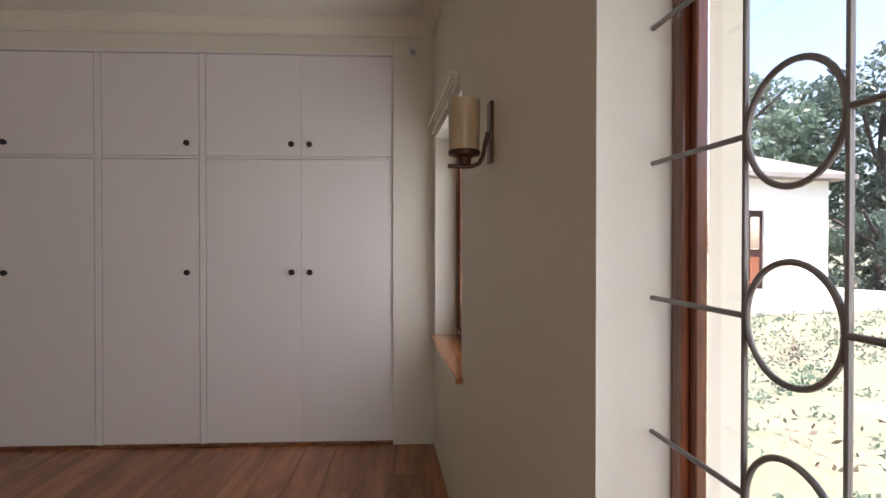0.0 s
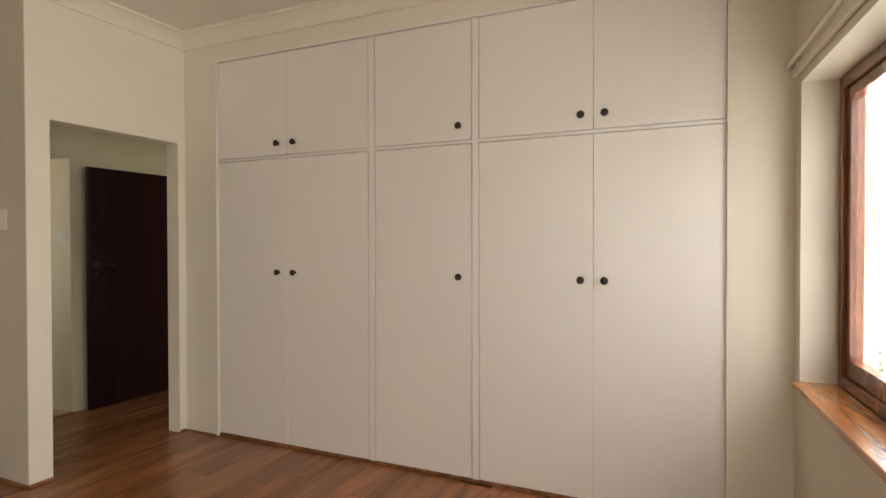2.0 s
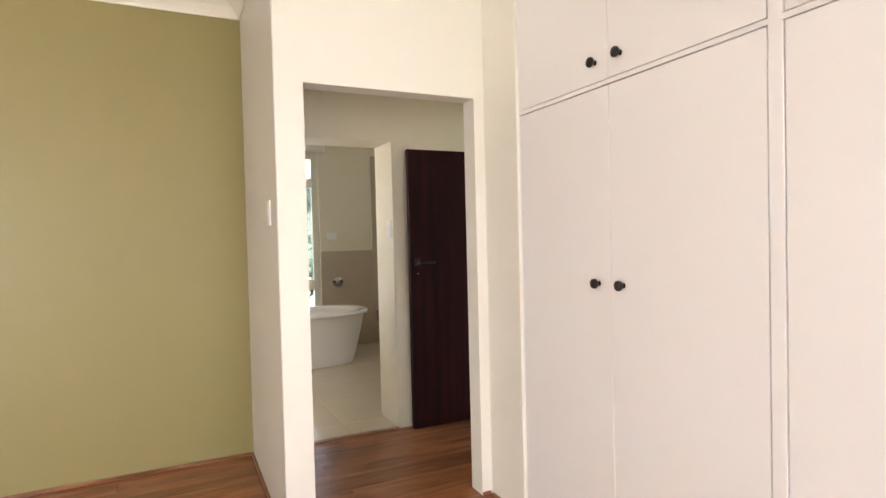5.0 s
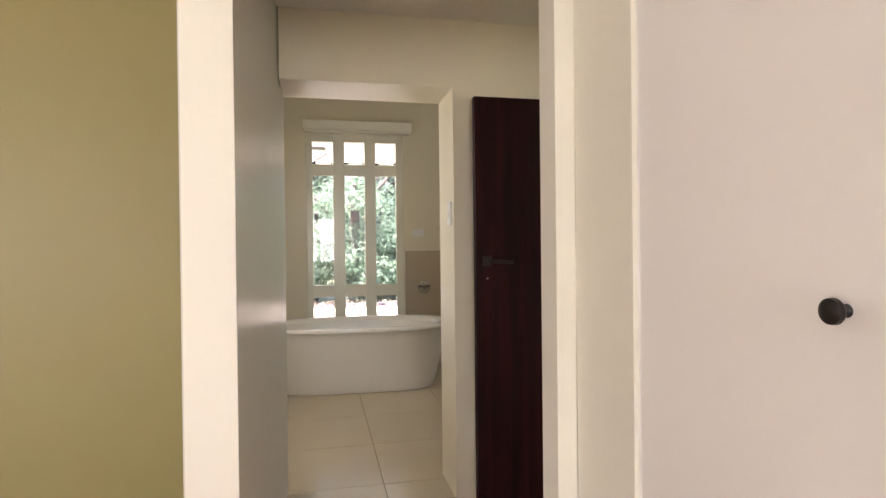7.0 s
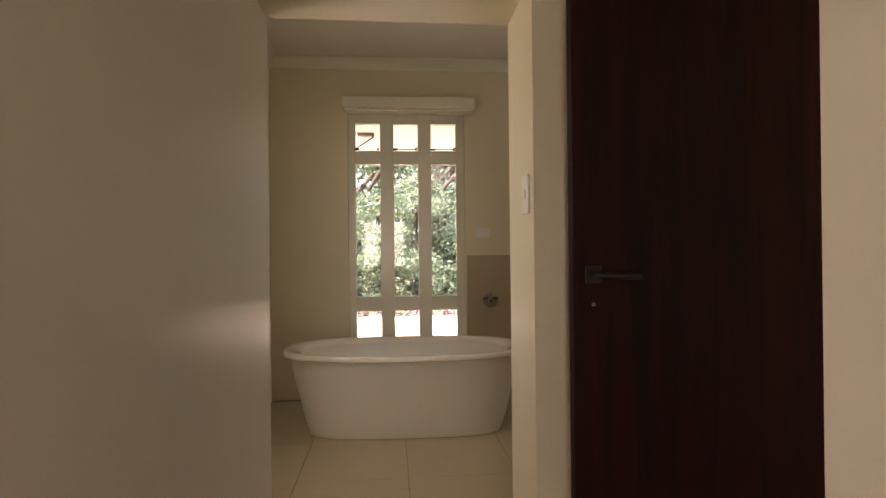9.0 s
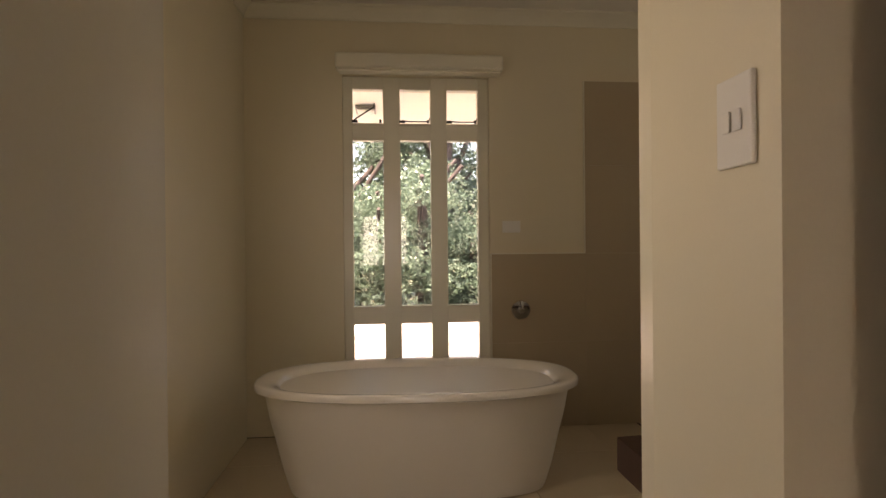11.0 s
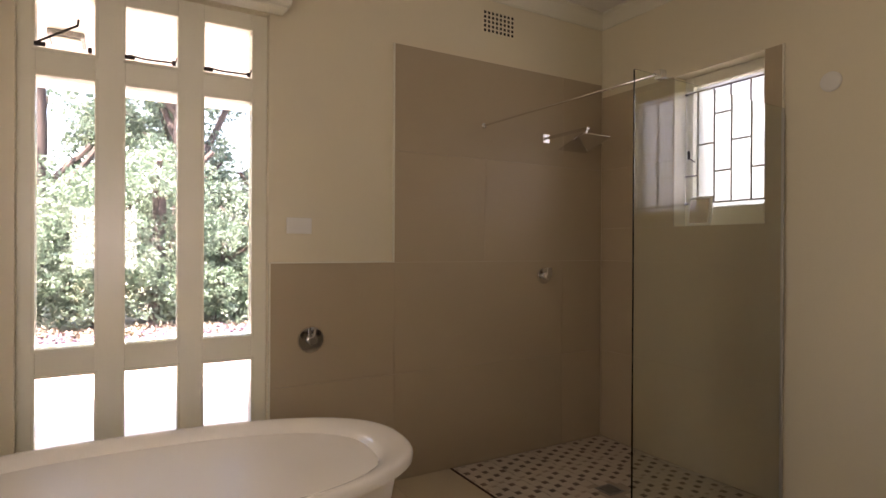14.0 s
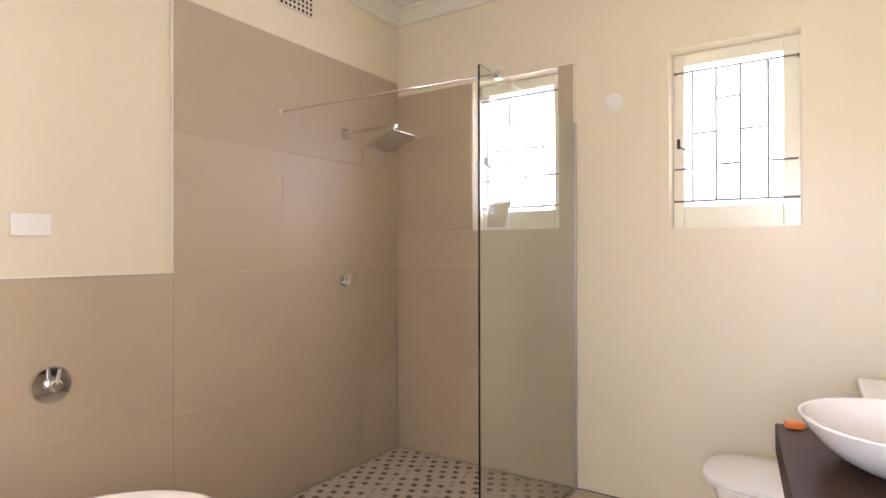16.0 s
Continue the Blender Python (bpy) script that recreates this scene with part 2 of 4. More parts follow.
def lathe(bm, rings, seg=32, centre=(0, 0, 0), axis="Z", close=True, squash=(1, 1), power=2.0):
    """Rings of (radius, height); squash makes them oval, power above 2 makes them squarer."""
    out = []
    for r, h in rings:
        row = []
        for k in range(seg):
            t = 2 * math.pi * k / seg
            c, s = math.cos(t), math.sin(t)
            q = (abs(c) ** power + abs(s) ** power) ** (-1 / power)
            u, v = r * q * c * squash[0], r * q * s * squash[1]
            p = {"Z": (u, v, h), "X": (h, u, v), "Y": (u, h, v)}[axis]
            row.append(bm.verts.new([p[j] + centre[j] for j in range(3)]))
        out.append(row)
    for A, B in zip(out, out[1:]):
        for k in range(seg):
            bm.faces.new((A[k], A[(k + 1) % seg], B[(k + 1) % seg], B[k]))
    if close:
        bm.faces.new(out[0][::-1]); bm.faces.new(out[-1])
    return out


def mesh_from(bm, name, mat, smooth=False):
    bmesh.ops.recalc_face_normals(bm, faces=bm.faces)
    me = bpy.data.meshes.new(name)
    bm.to_mesh(me); bm.free()
    me.materials.append(mat)
    if smooth:
        for p in me.polygons:
            p.use_smooth = True
        me.set_sharp_from_angle(angle=radians(40))
    return me


def part(name, bm, mat, parent=None, label="", smooth=False):
    ob = new(name, mesh_from(bm, name, mat, smooth))
    ob.parent = parent
    if label:
        ob["label"] = label
    return ob


def thing(name, label, category, group="", at=None):
    ob = new(name)
    if at is not None:
        ob.matrix_world = at
    return tagged(ob, label, category, group)


def box_part(name, dims, mat, parent=None, bevel=0.0, label=""):
    bm = bmesh.new()
    cuboid(bm, *dims, bevel=bevel)
    return part(name, bm, mat, parent, label)


def setting(name, dims_list, mat, label="", at=None, bevel=0.0):
    bm = bmesh.new()
    for d in dims_list:
        cuboid(bm, *d, bevel=bevel)
    ob = part(name, bm, mat)
    if at is not None:
        ob.matrix_world = at
    return tagged(ob, label, kind="structure")


def pierced(x0, x1, u0, u1, z0, z1, holes, along="y"):
    """Boxes of a wall between x0 and x1 in thickness, along u, with holes (u0, u1, z0, z1)."""
    out, cur = [], u0
    for a, b, c, d in sorted(holes):
        out.append((cur, a, z0, z1))
        if c > z0:
            out.append((a, b, z0, c))
        if d < z1:
            out.append((a, b, d, z1))
        cur = b
    out.append((cur, u1, z0, z1))
    if along == "y":
        return [(x0, x1, a, b, c, d) for a, b, c, d in out]
    return [(a, b, x0, x1, c, d) for a, b, c, d in out]


# ---- the plan ----
CEILING, CORNICE = 2.79, 0.10
YW = 4.346                      # front of the wardrobes
XO, XOB = -1.777, -1.888        # wall with the plain opening
OY0, OY1, OZ = 3.432, 4.287, 2.030
XG, YS, YBACK = -2.935, 3.304, -1.8
XP, XPB = -2.948, -3.272        # thick wall between passage and bathroom
PY0, PY1, PZ = 3.466, 4.275, 2.005
XB, YBL, YBR = -6.110, 2.88, 6.722
BCEIL = 2.83
RIGHT = pose(1.926, YW, 0, 0, 0, 4.0)   # along this wall: x outwards, y negative towards the start
W1 = (-1.24, -0.09, 0.735, 2.01)
W2 = (-5.60, -2.778, 0.735, 2.01)

setting("wall_east", pierced(0, 0.28, -6.6, 0.9, -0.3, 2.95, [W2, W1]), WALL, "plain off-white plastered bedroom wall", at=RIGHT)
setting("wall_north", [(-1.775, -1.480, YW, YW + 0.10, 0, 2.95), (-1.480, 1.655, YW + 0.003, YW + 0.05, 2.575, 2.95),
                       (1.657, 2.0, YW, YW + 0.10, 0, 2.95), (-1.888, 2.2, YW + 0.66, YW + 0.78, -0.3, 2.95),
                       (-1.888, -1.78, YW + 0.0, YW + 0.66, 0, 2.95)], WALL, "off-white bedroom wall round the wardrobes")
setting("wall_opening", [(XOB, XO, YS + 0.004, OY0, 0, 2.95), (XOB, XO, OY1, YW - 0.001, 0, 2.95), (XOB, XO, OY0, OY1, OZ, 2.95)], WALL,
        "off-white wall with a plain door opening")
# This wall's paint is darkened to carry the passage's dimness.
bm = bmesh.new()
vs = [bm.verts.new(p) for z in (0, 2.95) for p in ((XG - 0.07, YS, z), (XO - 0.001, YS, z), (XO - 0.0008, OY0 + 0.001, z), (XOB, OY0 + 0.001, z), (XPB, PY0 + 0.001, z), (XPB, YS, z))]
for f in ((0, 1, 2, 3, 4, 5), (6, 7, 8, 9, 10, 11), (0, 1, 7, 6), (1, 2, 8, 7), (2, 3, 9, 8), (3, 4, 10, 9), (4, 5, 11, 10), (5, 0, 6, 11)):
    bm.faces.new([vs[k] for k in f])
tagged(part("wall_passage", bm, WALL_GLOSS_DIM), "off-white wall between bedroom and passage", kind="structure")
setting("wall_west", [(XG - 0.12, XG, YBACK, YS, -0.3, 2.95)], OLIVE, "olive green bedroom wall")
setting("wall_south", [(XG - 0.12, 3.0, YBACK - 0.15, YBACK, -0.3, 2.95)], WALL, "plain bedroom end wall")
setting("wall_partition", [(XPB, XP, PY1, 5.6, 0, 2.95), (XPB, XP, PY0, PY1, PZ, 2.95), (XPB, XP, 5.6, YBR, 0, 2.95),
                           (XPB, XP - 0.19, YBL, YS, 0, 2.95)], WALL_BATH, "cream wall between passage and bathroom")
setting("wall_passage_end", [(XP, XOB, 5.45, 5.6, 0, 2.95)], WALL, "passage end wall")
setting("ceiling_passage", [(XP, XOB, 3.4, 5.6, 2.33, 2.40)], CEIL, "low white passage ceiling")
WB = (3.515, 4.500, 0.22, 2.39)
setting("wall_bath_west", pierced(XB - 0.24, XB, YBL - 0.2, YBR + 0.28, -0.3, 2.95, [WB]), WALL_BATH, "cream painted bathroom wall")
bm = bmesh.new()
vs = [bm.verts.new(p) for z in (0, 2.95) for p in ((XPB - 0.001, 4.276, z), (XPB - 0.001, 4.400, z), (-3.365, 4.400, z), (-3.365, 4.296, z))]
for f in ((0, 1, 2, 3), (4, 5, 6, 7), (0, 1, 5, 4), (1, 2, 6, 5), (2, 3, 7, 6), (3, 0, 4, 7)):
    bm.faces.new([vs[k] for k in f])
tagged(part("wall_nib", bm, WALL_BATH), "short cream wall end beside the vanity", kind="structure")
# Unseen opening, cut in the side wall only for the added fill lamp.
ASSUMED_OPENING = (-4.20, -3.50, 1.00, 2.10)
setting("wall_bath_south", pierced(YBL - 0.12, YBL, XB, XPB, -0.3, 2.95, [ASSUMED_OPENING], "x"), WALL_BATH, "cream painted bathroom side wall")
WN1, WN2 = (-5.535, -4.992, 1.40, 2.285), (-4.420, -3.872, 1.387, 2.262)
setting("wall_bath_north", pierced(YBR, YBR + 0.26, XB, XPB + 0.3, -0.3, 2.95, [WN1, WN2], "x"), WALL_BATH, "cream painted bathroom window wall")

bm = bmesh.new()
cuboid(bm, XG - 0.2, 2.9, YBACK - 0.15, YW + 0.7, CEILING, CEILING + 0.1)
tagged(part("ceiling", bm, CEIL), "flat off-white bedroom ceiling", kind="structure")
bm = bmesh.new()
cuboid(bm, XB - 0.2, XP, YBL - 0.2, YBR + 0.2, BCEIL, BCEIL + 0.1)
tagged(part("ceiling_bath", bm, CEIL), "flat cream bathroom ceiling", kind="structure")


def cornice(name, path, h, d, top, mat, closed=False):
    """A coved moulding along a path of (x, y), with the room on the left."""
    prof = [(0, 0), (0.10, 0), (0.12, 0.12), (0.22, 0.30), (0.45, 0.58), (0.72, 0.80), (0.88, 0.86), (0.90, 1.0), (0, 1.0)]
    bm = bmesh.new()
    P = [Vector(p) for p in path]
    rows = []
    for i, p in enumerate(P):
        a = (P[i] - P[i - 1]).normalized() if i else (P[1] - P[0]).normalized()
        b = (P[i + 1] - P[i]).normalized() if i < len(P) - 1 else a
        na, nb = Vector((-a.y, a.x)), Vector((-b.y, b.x))
        m = (na + nb); m = m / max(m.dot(na), 1e-3) if m.length > 1e-3 else na
        rows.append([bm.verts.new((p.x + m.x * d * u, p.y + m.y * d * u, top - h + h * v)) for u, v in prof])
    for A, B in zip(rows, rows[1:]):
        for k in range(len(prof)):
            bm.faces.new((A[k], A[(k + 1) % len(prof)], B[(k + 1) % len(prof)], B[k]))
    bm.faces.new(rows[0]); bm.faces.new(rows[-1][::-1])
    return tagged(part(name, bm, mat), "coved plaster cornice", kind="structure")


EX = RIGHT @ Vector((0, -6.3, 0))
cornice("cornice_bedroom", [(EX.x, EX.y), (1.926, YW), (XO, YW), (XO, YS), (XG, YS), (XG, YBACK)], 0.10, 0.10, CEILING, TRIM)
cornice("cornice_bath", [(XPB, PY0), (XPB, YBR), (XB, YBR), (XB, YBL), (XPB, YBL), (XPB, YS)], 0.085, 0.09, BCEIL, TRIM)

# floors
setting("floor", [(XG - 0.1, 2.8, YBACK - 0.1, 5.6, -0.12, -0.010)], SEAM, "laminate floor of the bedroom and passage")
setting("floor_bath", [(XB - 0.1, XP + 0.05, YBL - 0.1, YBR + 0.1, -0.12, -0.006)], GROUT, "cream tiled bathroom floor")


def skirting(name, dims):
    return setting(name, [dims], SKIRT, "low stained wooden quarter-round skirting", bevel=0.004)


skirting("baseboard_west", (XG, XG + 0.016, YBACK, YS - 0.016, 0, 0.022))
skirting("baseboard_switch", (XG, XO + 0.012, YS - 0.014, YS, 0, 0.020))
skirting("baseboard_strip", (XO, XO + 0.012, YS + 0.002, OY0, 0, 0.018))
skirting("baseboard_strip_b", (XO, XO + 0.012, OY1, YW - 0.012, 0, 0.018))
skirting("baseboard_north", (XO + 0.013, -1.493, YW - 0.010, YW, 0, 0.012))
skirting("baseboard_wardrobe", (-1.478, 1.656, YW + 0.010, YW + 0.038, 0, 0.019))
setting("threshold", [(XP - 0.01, XP + 0.035, PY0, PY1, -0.008, 0.012)], SKIRT, "dark wooden threshold strip at the bathroom", bevel=0.004)



# ---- wardrobes ----
def knob(parent, x, z):
    bm = bmesh.new()
    lathe(bm, [(0.010, 0.0), (0.007, -0.004), (0.006, -0.012), (0.014, -0.016), (0.0195, -0.023), (0.0185, -0.030), (0.010, -0.035), (0.002, -0.036)],
          24, (x, 0, z), "Y")
    return part("knob", bm, BLACK, parent, "round black knob", smooth=True)


def wardrobe(x0, x1, z0, z1, doors, knobs, name, label):
    w = thing(name, label, "wardrobe", "built-in wardrobe units along the wall", pose(x0, YW + 0.034, z0))
    W, H = x1 - x0, z1 - z0
    bm = bmesh.new()
    t = 0.018
    for d in ((0, t, 0.002, 0.6, 0, H), (W - t, W, 0.002, 0.6, 0, H), (t, W - t, 0.004, 0.6, 0, t), (t, W - t, 0.004, 0.6, H - t, H), (t, W - t, 0.58, 0.6, t, H - t)):
        cuboid(bm, *d)
    part("carcass", bm, CABINET, w)
    n = len(doors) - 1
    for i in range(n):
        a, b = doors[i] - x0, doors[i + 1] - x0
        d = box_part("door", (a + (0.0015 if i == 0 else 0.0010), b - (0.0015 if i == n - 1 else 0.0010), -0.020, 0.0, 0.002, H - 0.002), CABINET, w, bevel=0.0018)
        for kx, kz in knobs:
            if a < kx - x0 < b:
                k = knob(d, kx - x0, kz - z0)
                k.location = (0, -0.020, 0)
    return w


B0, B1, BM = -1.476, 1.660, 1.888
UN = [(-1.476, -0.270, [-1.476, -0.885, -0.270], [(-0.952, 1.143), (-0.823, 1.143)], [(-0.954, 1.980), (-0.821, 1.980)], "double"),
      (-0.222, 0.397, [-0.222, 0.397], [(0.325, 1.143)], [(0.325, 1.983)], "single"),
      (0.440, 1.6572, [0.440, 1.055, 1.6572], [(0.995, 1.143), (1.112, 1.143)], [(0.995, 1.980), (1.112, 1.980)], "double")]
for a, b, ds, kl, ku, kind in UN:
    wardrobe(a, b, 0.021, 1.884, ds, kl, "wardrobe", "tall white painted %s-door wardrobe unit with black knobs, closed" % kind)
    wardrobe(a, b, 1.904, 2.568, ds, ku, "wall_cupboard", "white painted %s-door cupboard unit above the wardrobe, closed" % kind)
fr = thing("cupboard_surround", "white painted face frame round the built-in wardrobe doors", "face frame")
for dims in ((-1.480, 1.659, YW + 0.012, YW + 0.034, 1.8855, 1.9025), (-0.267, -0.225, YW + 0.0125, YW + 0.05, 0.020, 2.569), (0.400, 0.4375, YW + 0.0125, YW + 0.05, 0.020, 2.569),
             (-1.480, 1.659, YW + 0.002, YW + 0.05, 2.5705, 2.584), (-1.479, -1.4768, YW + 0.013, YW + 0.05, 0.02, 2.584), (1.6578, 1.6588, YW + 0.013, YW + 0.05, 0.02, 2.584)):
    box_part("rail", dims, CABINET, fr, bevel=0.0015)
box_part("plinth", (-1.476, 1.655, YW + 0.040, YW + 0.05, 0.0, 0.020), SEAM, fr)
bx = thing("motion_sensor", "small white plastic motion sensor high on the wall", "motion sensor", at=pose(1.79, YW, 2.60))
box_part("body", (-0.022, 0.022, -0.026, 0, -0.035, 0.035), PLASTIC, bx, bevel=0.006)
box_part("lens", (-0.015, 0.015, -0.030, -0.0262, -0.028, 0.0), FROST, bx, bevel=0.002)


# ---- windows of the bedroom ----
def timber_window(name, w, cuts, fx1=0.215, f=0.055, s=0.045):
    y0, y1, z0, z1 = w
    o = tagged(new(name), "dark red hardwood casement window with clear glass", "window", kind="structure")
    o.matrix_world = RIGHT
    fx0 = 0.135
    bm = bmesh.new()
    for d in ((fx0, fx1, y0, y0 + f, z0, z1), (fx0, fx1, y1 - f, y1, z0, z1), (fx0, fx1, y0 + f, y1 - f, z0, z0 + f), (fx0, fx1, y0 + f, y1 - f, z1 - f, z1)):
        cuboid(bm, *d, bevel=0.004)
    part("window_frame", bm, MERANTI, o)
    ends = [y0 + f] + cuts + [y1 - f]
    for a, b in zip(ends, ends[1:]):
        bm = bmesh.new()
        for d in ((fx0 + 0.012, fx1 - 0.015, a + 0.002, a + s, z0 + f + 0.002, z1 - f - 0.002), (fx0 + 0.012, fx1 - 0.015, b - s, b - 0.002, z0 + f + 0.002, z1 - f - 0.002),
                  (fx0 + 0.012, fx1 - 0.015, a + s, b - s, z0 + f + 0.002, z0 + f + 0.07), (fx0 + 0.012, fx1 - 0.015, a + s, b - s, z1 - f - s, z1 - f - 0.002)):
            cuboid(bm, *d, bevel=0.003)
        sash = part("sash", bm, MERANTI, o)
        g = box_part("pane", (fx0 + 0.034, fx0 + 0.038, a + s - 0.004, b - s + 0.004, z0 + f + 0.066, z1 - f - s + 0.004), GLASS, sash)
        g.visible_shadow = False
    return o


win1 = timber_window("window_1", W1, [-0.745])
win2 = timber_window("window_2", W2, [-4.66, -3.72], 0.182, 0.036, 0.022)
for w, e0, e1 in ((W1, -0.03, 0.0), (W2, -0.03, 0.03)):
    s = setting("window_sill", [(-0.030, 0.133, w[0] + e0, w[1] - 0.002 + e1, w[2] - 0.020, w[2] + 0.008)], SILL, "varnished reddish wooden window sill", at=RIGHT, bevel=0.005)
rail = thing("curtain_rail", "cream painted wooden curtain rail above the window", "curtain rail", at=RIGHT)
box_part("batten", (-0.022, -0.001, -1.18, -0.01, 2.046, 2.090), TRIM, rail, bevel=0.006)
bm = bmesh.new(); tube(bm, [(-0.036, -1.20, 2.102), (-0.036, 0.005, 2.102)], 0.011, 12)
part("pole", bm, TRIM, rail, smooth=True)
for y in (-1.15, -0.08):
    box_part("bracket", (-0.048, -0.001, y - 0.010, y + 0.010, 2.091, 2.122), TRIM, rail, bevel=0.003)

stay = thing("window_stay", "small worn brass window catch on the middle stile", "window stay", at=RIGHT)
bm = bmesh.new(); cuboid(bm, 0.128, 0.1468, -0.756, -0.734, 1.30, 1.40, bevel=0.004)
part("plate", bm, BRASS, stay)
bm = bmesh.new(); tube(bm, [(0.128, -0.745, 1.36), (0.106, -0.747, 1.352), (0.102, -0.755, 1.31), (0.104, -0.759, 1.26)], 0.006, 10)
part("lever", bm, BRASS, stay, smooth=True)
grille = thing("burglar_grille", "grey wrought iron burglar grille with ovals in front of the window", "window grille", at=RIGHT)
gx = 0.100
ROWS = (0.776, 1.007, 1.238, 1.469, 1.700, 1.931)
edges_ = [-2.780]
k = 0
while -3.187 - 0.324 * k > W2[0] + 0.1:
    ya, yb_ = -3.026 - 0.326 * k, -3.187 - 0.326 * k
    for yy in (ya, yb_):
        bm = bmesh.new(); tube(bm, [(gx, yy, W2[2] + 0.01), (gx, yy, W2[3] - 0.001)], 0.0042, 8)
        part("bar", bm, STEEL, grille, smooth=True)
    for zc in ROWS:
        bm = bmesh.new()
        tube(bm, [(gx, (ya + yb_) / 2 + 0.0765 * math.cos(t), zc + 0.072 * math.sin(t)) for t in (2 * math.pi * q / 36 for q in range(37))], 0.0042, 8)
        part("ring", bm, STEEL, grille, smooth=True)
        bm = bmesh.new(); tube(bm, [(gx, edges_[-1], zc), (gx, ya, zc)], 0.0042, 8)
        part("rod", bm, STEEL, grille, smooth=True)
    edges_.append(yb_)
    k += 1


# ---- wall lamp ----
lamp = thing("wall_lamp", "bronze wall lamp with a cream parchment glass cylinder shade, off", "wall lamp", at=RIGHT)
LY, LZ = -1.900, 1.692
box_part("wall_plate", (-0.012, 0.0, LY - 0.028, LY + 0.028, LZ - 0.10, LZ + 0.10), BRONZE, lamp, bevel=0.004)
bm = bmesh.new()
arm = [(-0.014, LY, LZ + 0.00), (-0.022, LY, LZ - 0.03), (-0.030, LY, LZ - 0.075), (-0.042, LY, LZ - 0.100), (-0.065, LY, LZ - 0.110), (-0.105, LY, LZ - 0.112), (-0.145, LY, LZ - 0.110)]
tube(bm, arm, 0.007, 10)
part("arm", bm, BRONZE, lamp, smooth=True)
bm = bmesh.new()
lathe(bm, [(0.020, LZ - 0.104), (0.024, LZ - 0.085), (0.032, LZ - 0.078), (0.050, LZ - 0.076), (0.053, LZ - 0.064), (0.050, LZ - 0.060)], 28, (-0.092, LY, 0))
part("cup", bm, BRONZE, lamp, smooth=True)
bm = bmesh.new()
lathe(bm, [(0.049, LZ - 0.059), (0.052, LZ + 0.103), (0.047, LZ + 0.103), (0.043, LZ - 0.055)], 32, (-0.092, LY, 0))
part("shade", bm, SHADE, lamp, smooth=True)


# ---- switches, door ----
def switch(name, m, w, h, toggles, label):
    s = thing(name, label, "light switch", at=m)
    box_part("plate", (-w / 2, w / 2, -0.008, 0, -h / 2, h / 2), PLASTIC, s, bevel=0.003)
    for k in range(toggles):
        x = (k - (toggles - 1) / 2) * 0.022
        box_part("rocker", (x - 0.008, x + 0.008, -0.012, -0.0085, -0.014, 0.014), PLASTIC, s, bevel=0.0015)
    return s


switch("light_switch", pose(-1.98, YS, 1.465), 0.075, 0.115, 1, "white plastic light switch on the bedroom wall")
switch("light_switch", pose(-3.028, PY1, 1.397), 0.075, 0.118, 2, "white double light switch inside the bathroom opening")

door = thing("passage_door", "dark red-brown stained flush wooden door standing open", "door", at=pose(-2.880, 4.353, 0.008))
box_part("leaf", (0, 0.040, 0, 0.81, 0, 1.930), DOORWOOD, door, bevel=0.002)
h = box_part("handle_plate", (0.040, 0.044, 0.032, 0.078, 1.132, 1.178), BLACK, door, bevel=0.0015)
bm = bmesh.new(); tube(bm, [(0.046, 0.055, 1.155), (0.085, 0.055, 1.155), (0.092, 0.065, 1.155), (0.092, 0.165, 1.150)], 0.0085, 10)
part("lever", bm, BLACK, door, "dark metal lever handle", smooth=True)
bm = bmesh.new(); lathe(bm, [(0.005, 0.040), (0.005, 0.043)], 12, (0, 0.055, 1.075), "X")
part("keyhole", bm, STEEL, door)


# ---- bathroom window ----
wb = tagged(new("window_3"), "tall white painted timber window with three columns of panes", "window", kind="structure")
bm = bmesh.new()
X0, X1 = -6.225, -6.155
cols = [(3.578, 3.784), (3.898, 4.104), (4.216, 4.428)]
rows_ = [(0.36, 0.722), (0.842, 1.964), (2.078, 2.308)]
y0, y1, z0, z1 = WB
ys = [y0] + [v for c in cols for v in c] + [y1]
for k in range(0, 8, 2):
    cuboid(bm, X0, X1, ys[k], ys[k + 1], z0, z1, bevel=0.004)
zs = [z0] + [v for r in rows_ for v in r] + [z1]
for c in cols:
    for k in range(0, 8, 2):
        cuboid(bm, X0 + 0.004, X1 - 0.006, c[0], c[1], zs[k], zs[k + 1])
part("window_frame", bm, TRIM, wb)
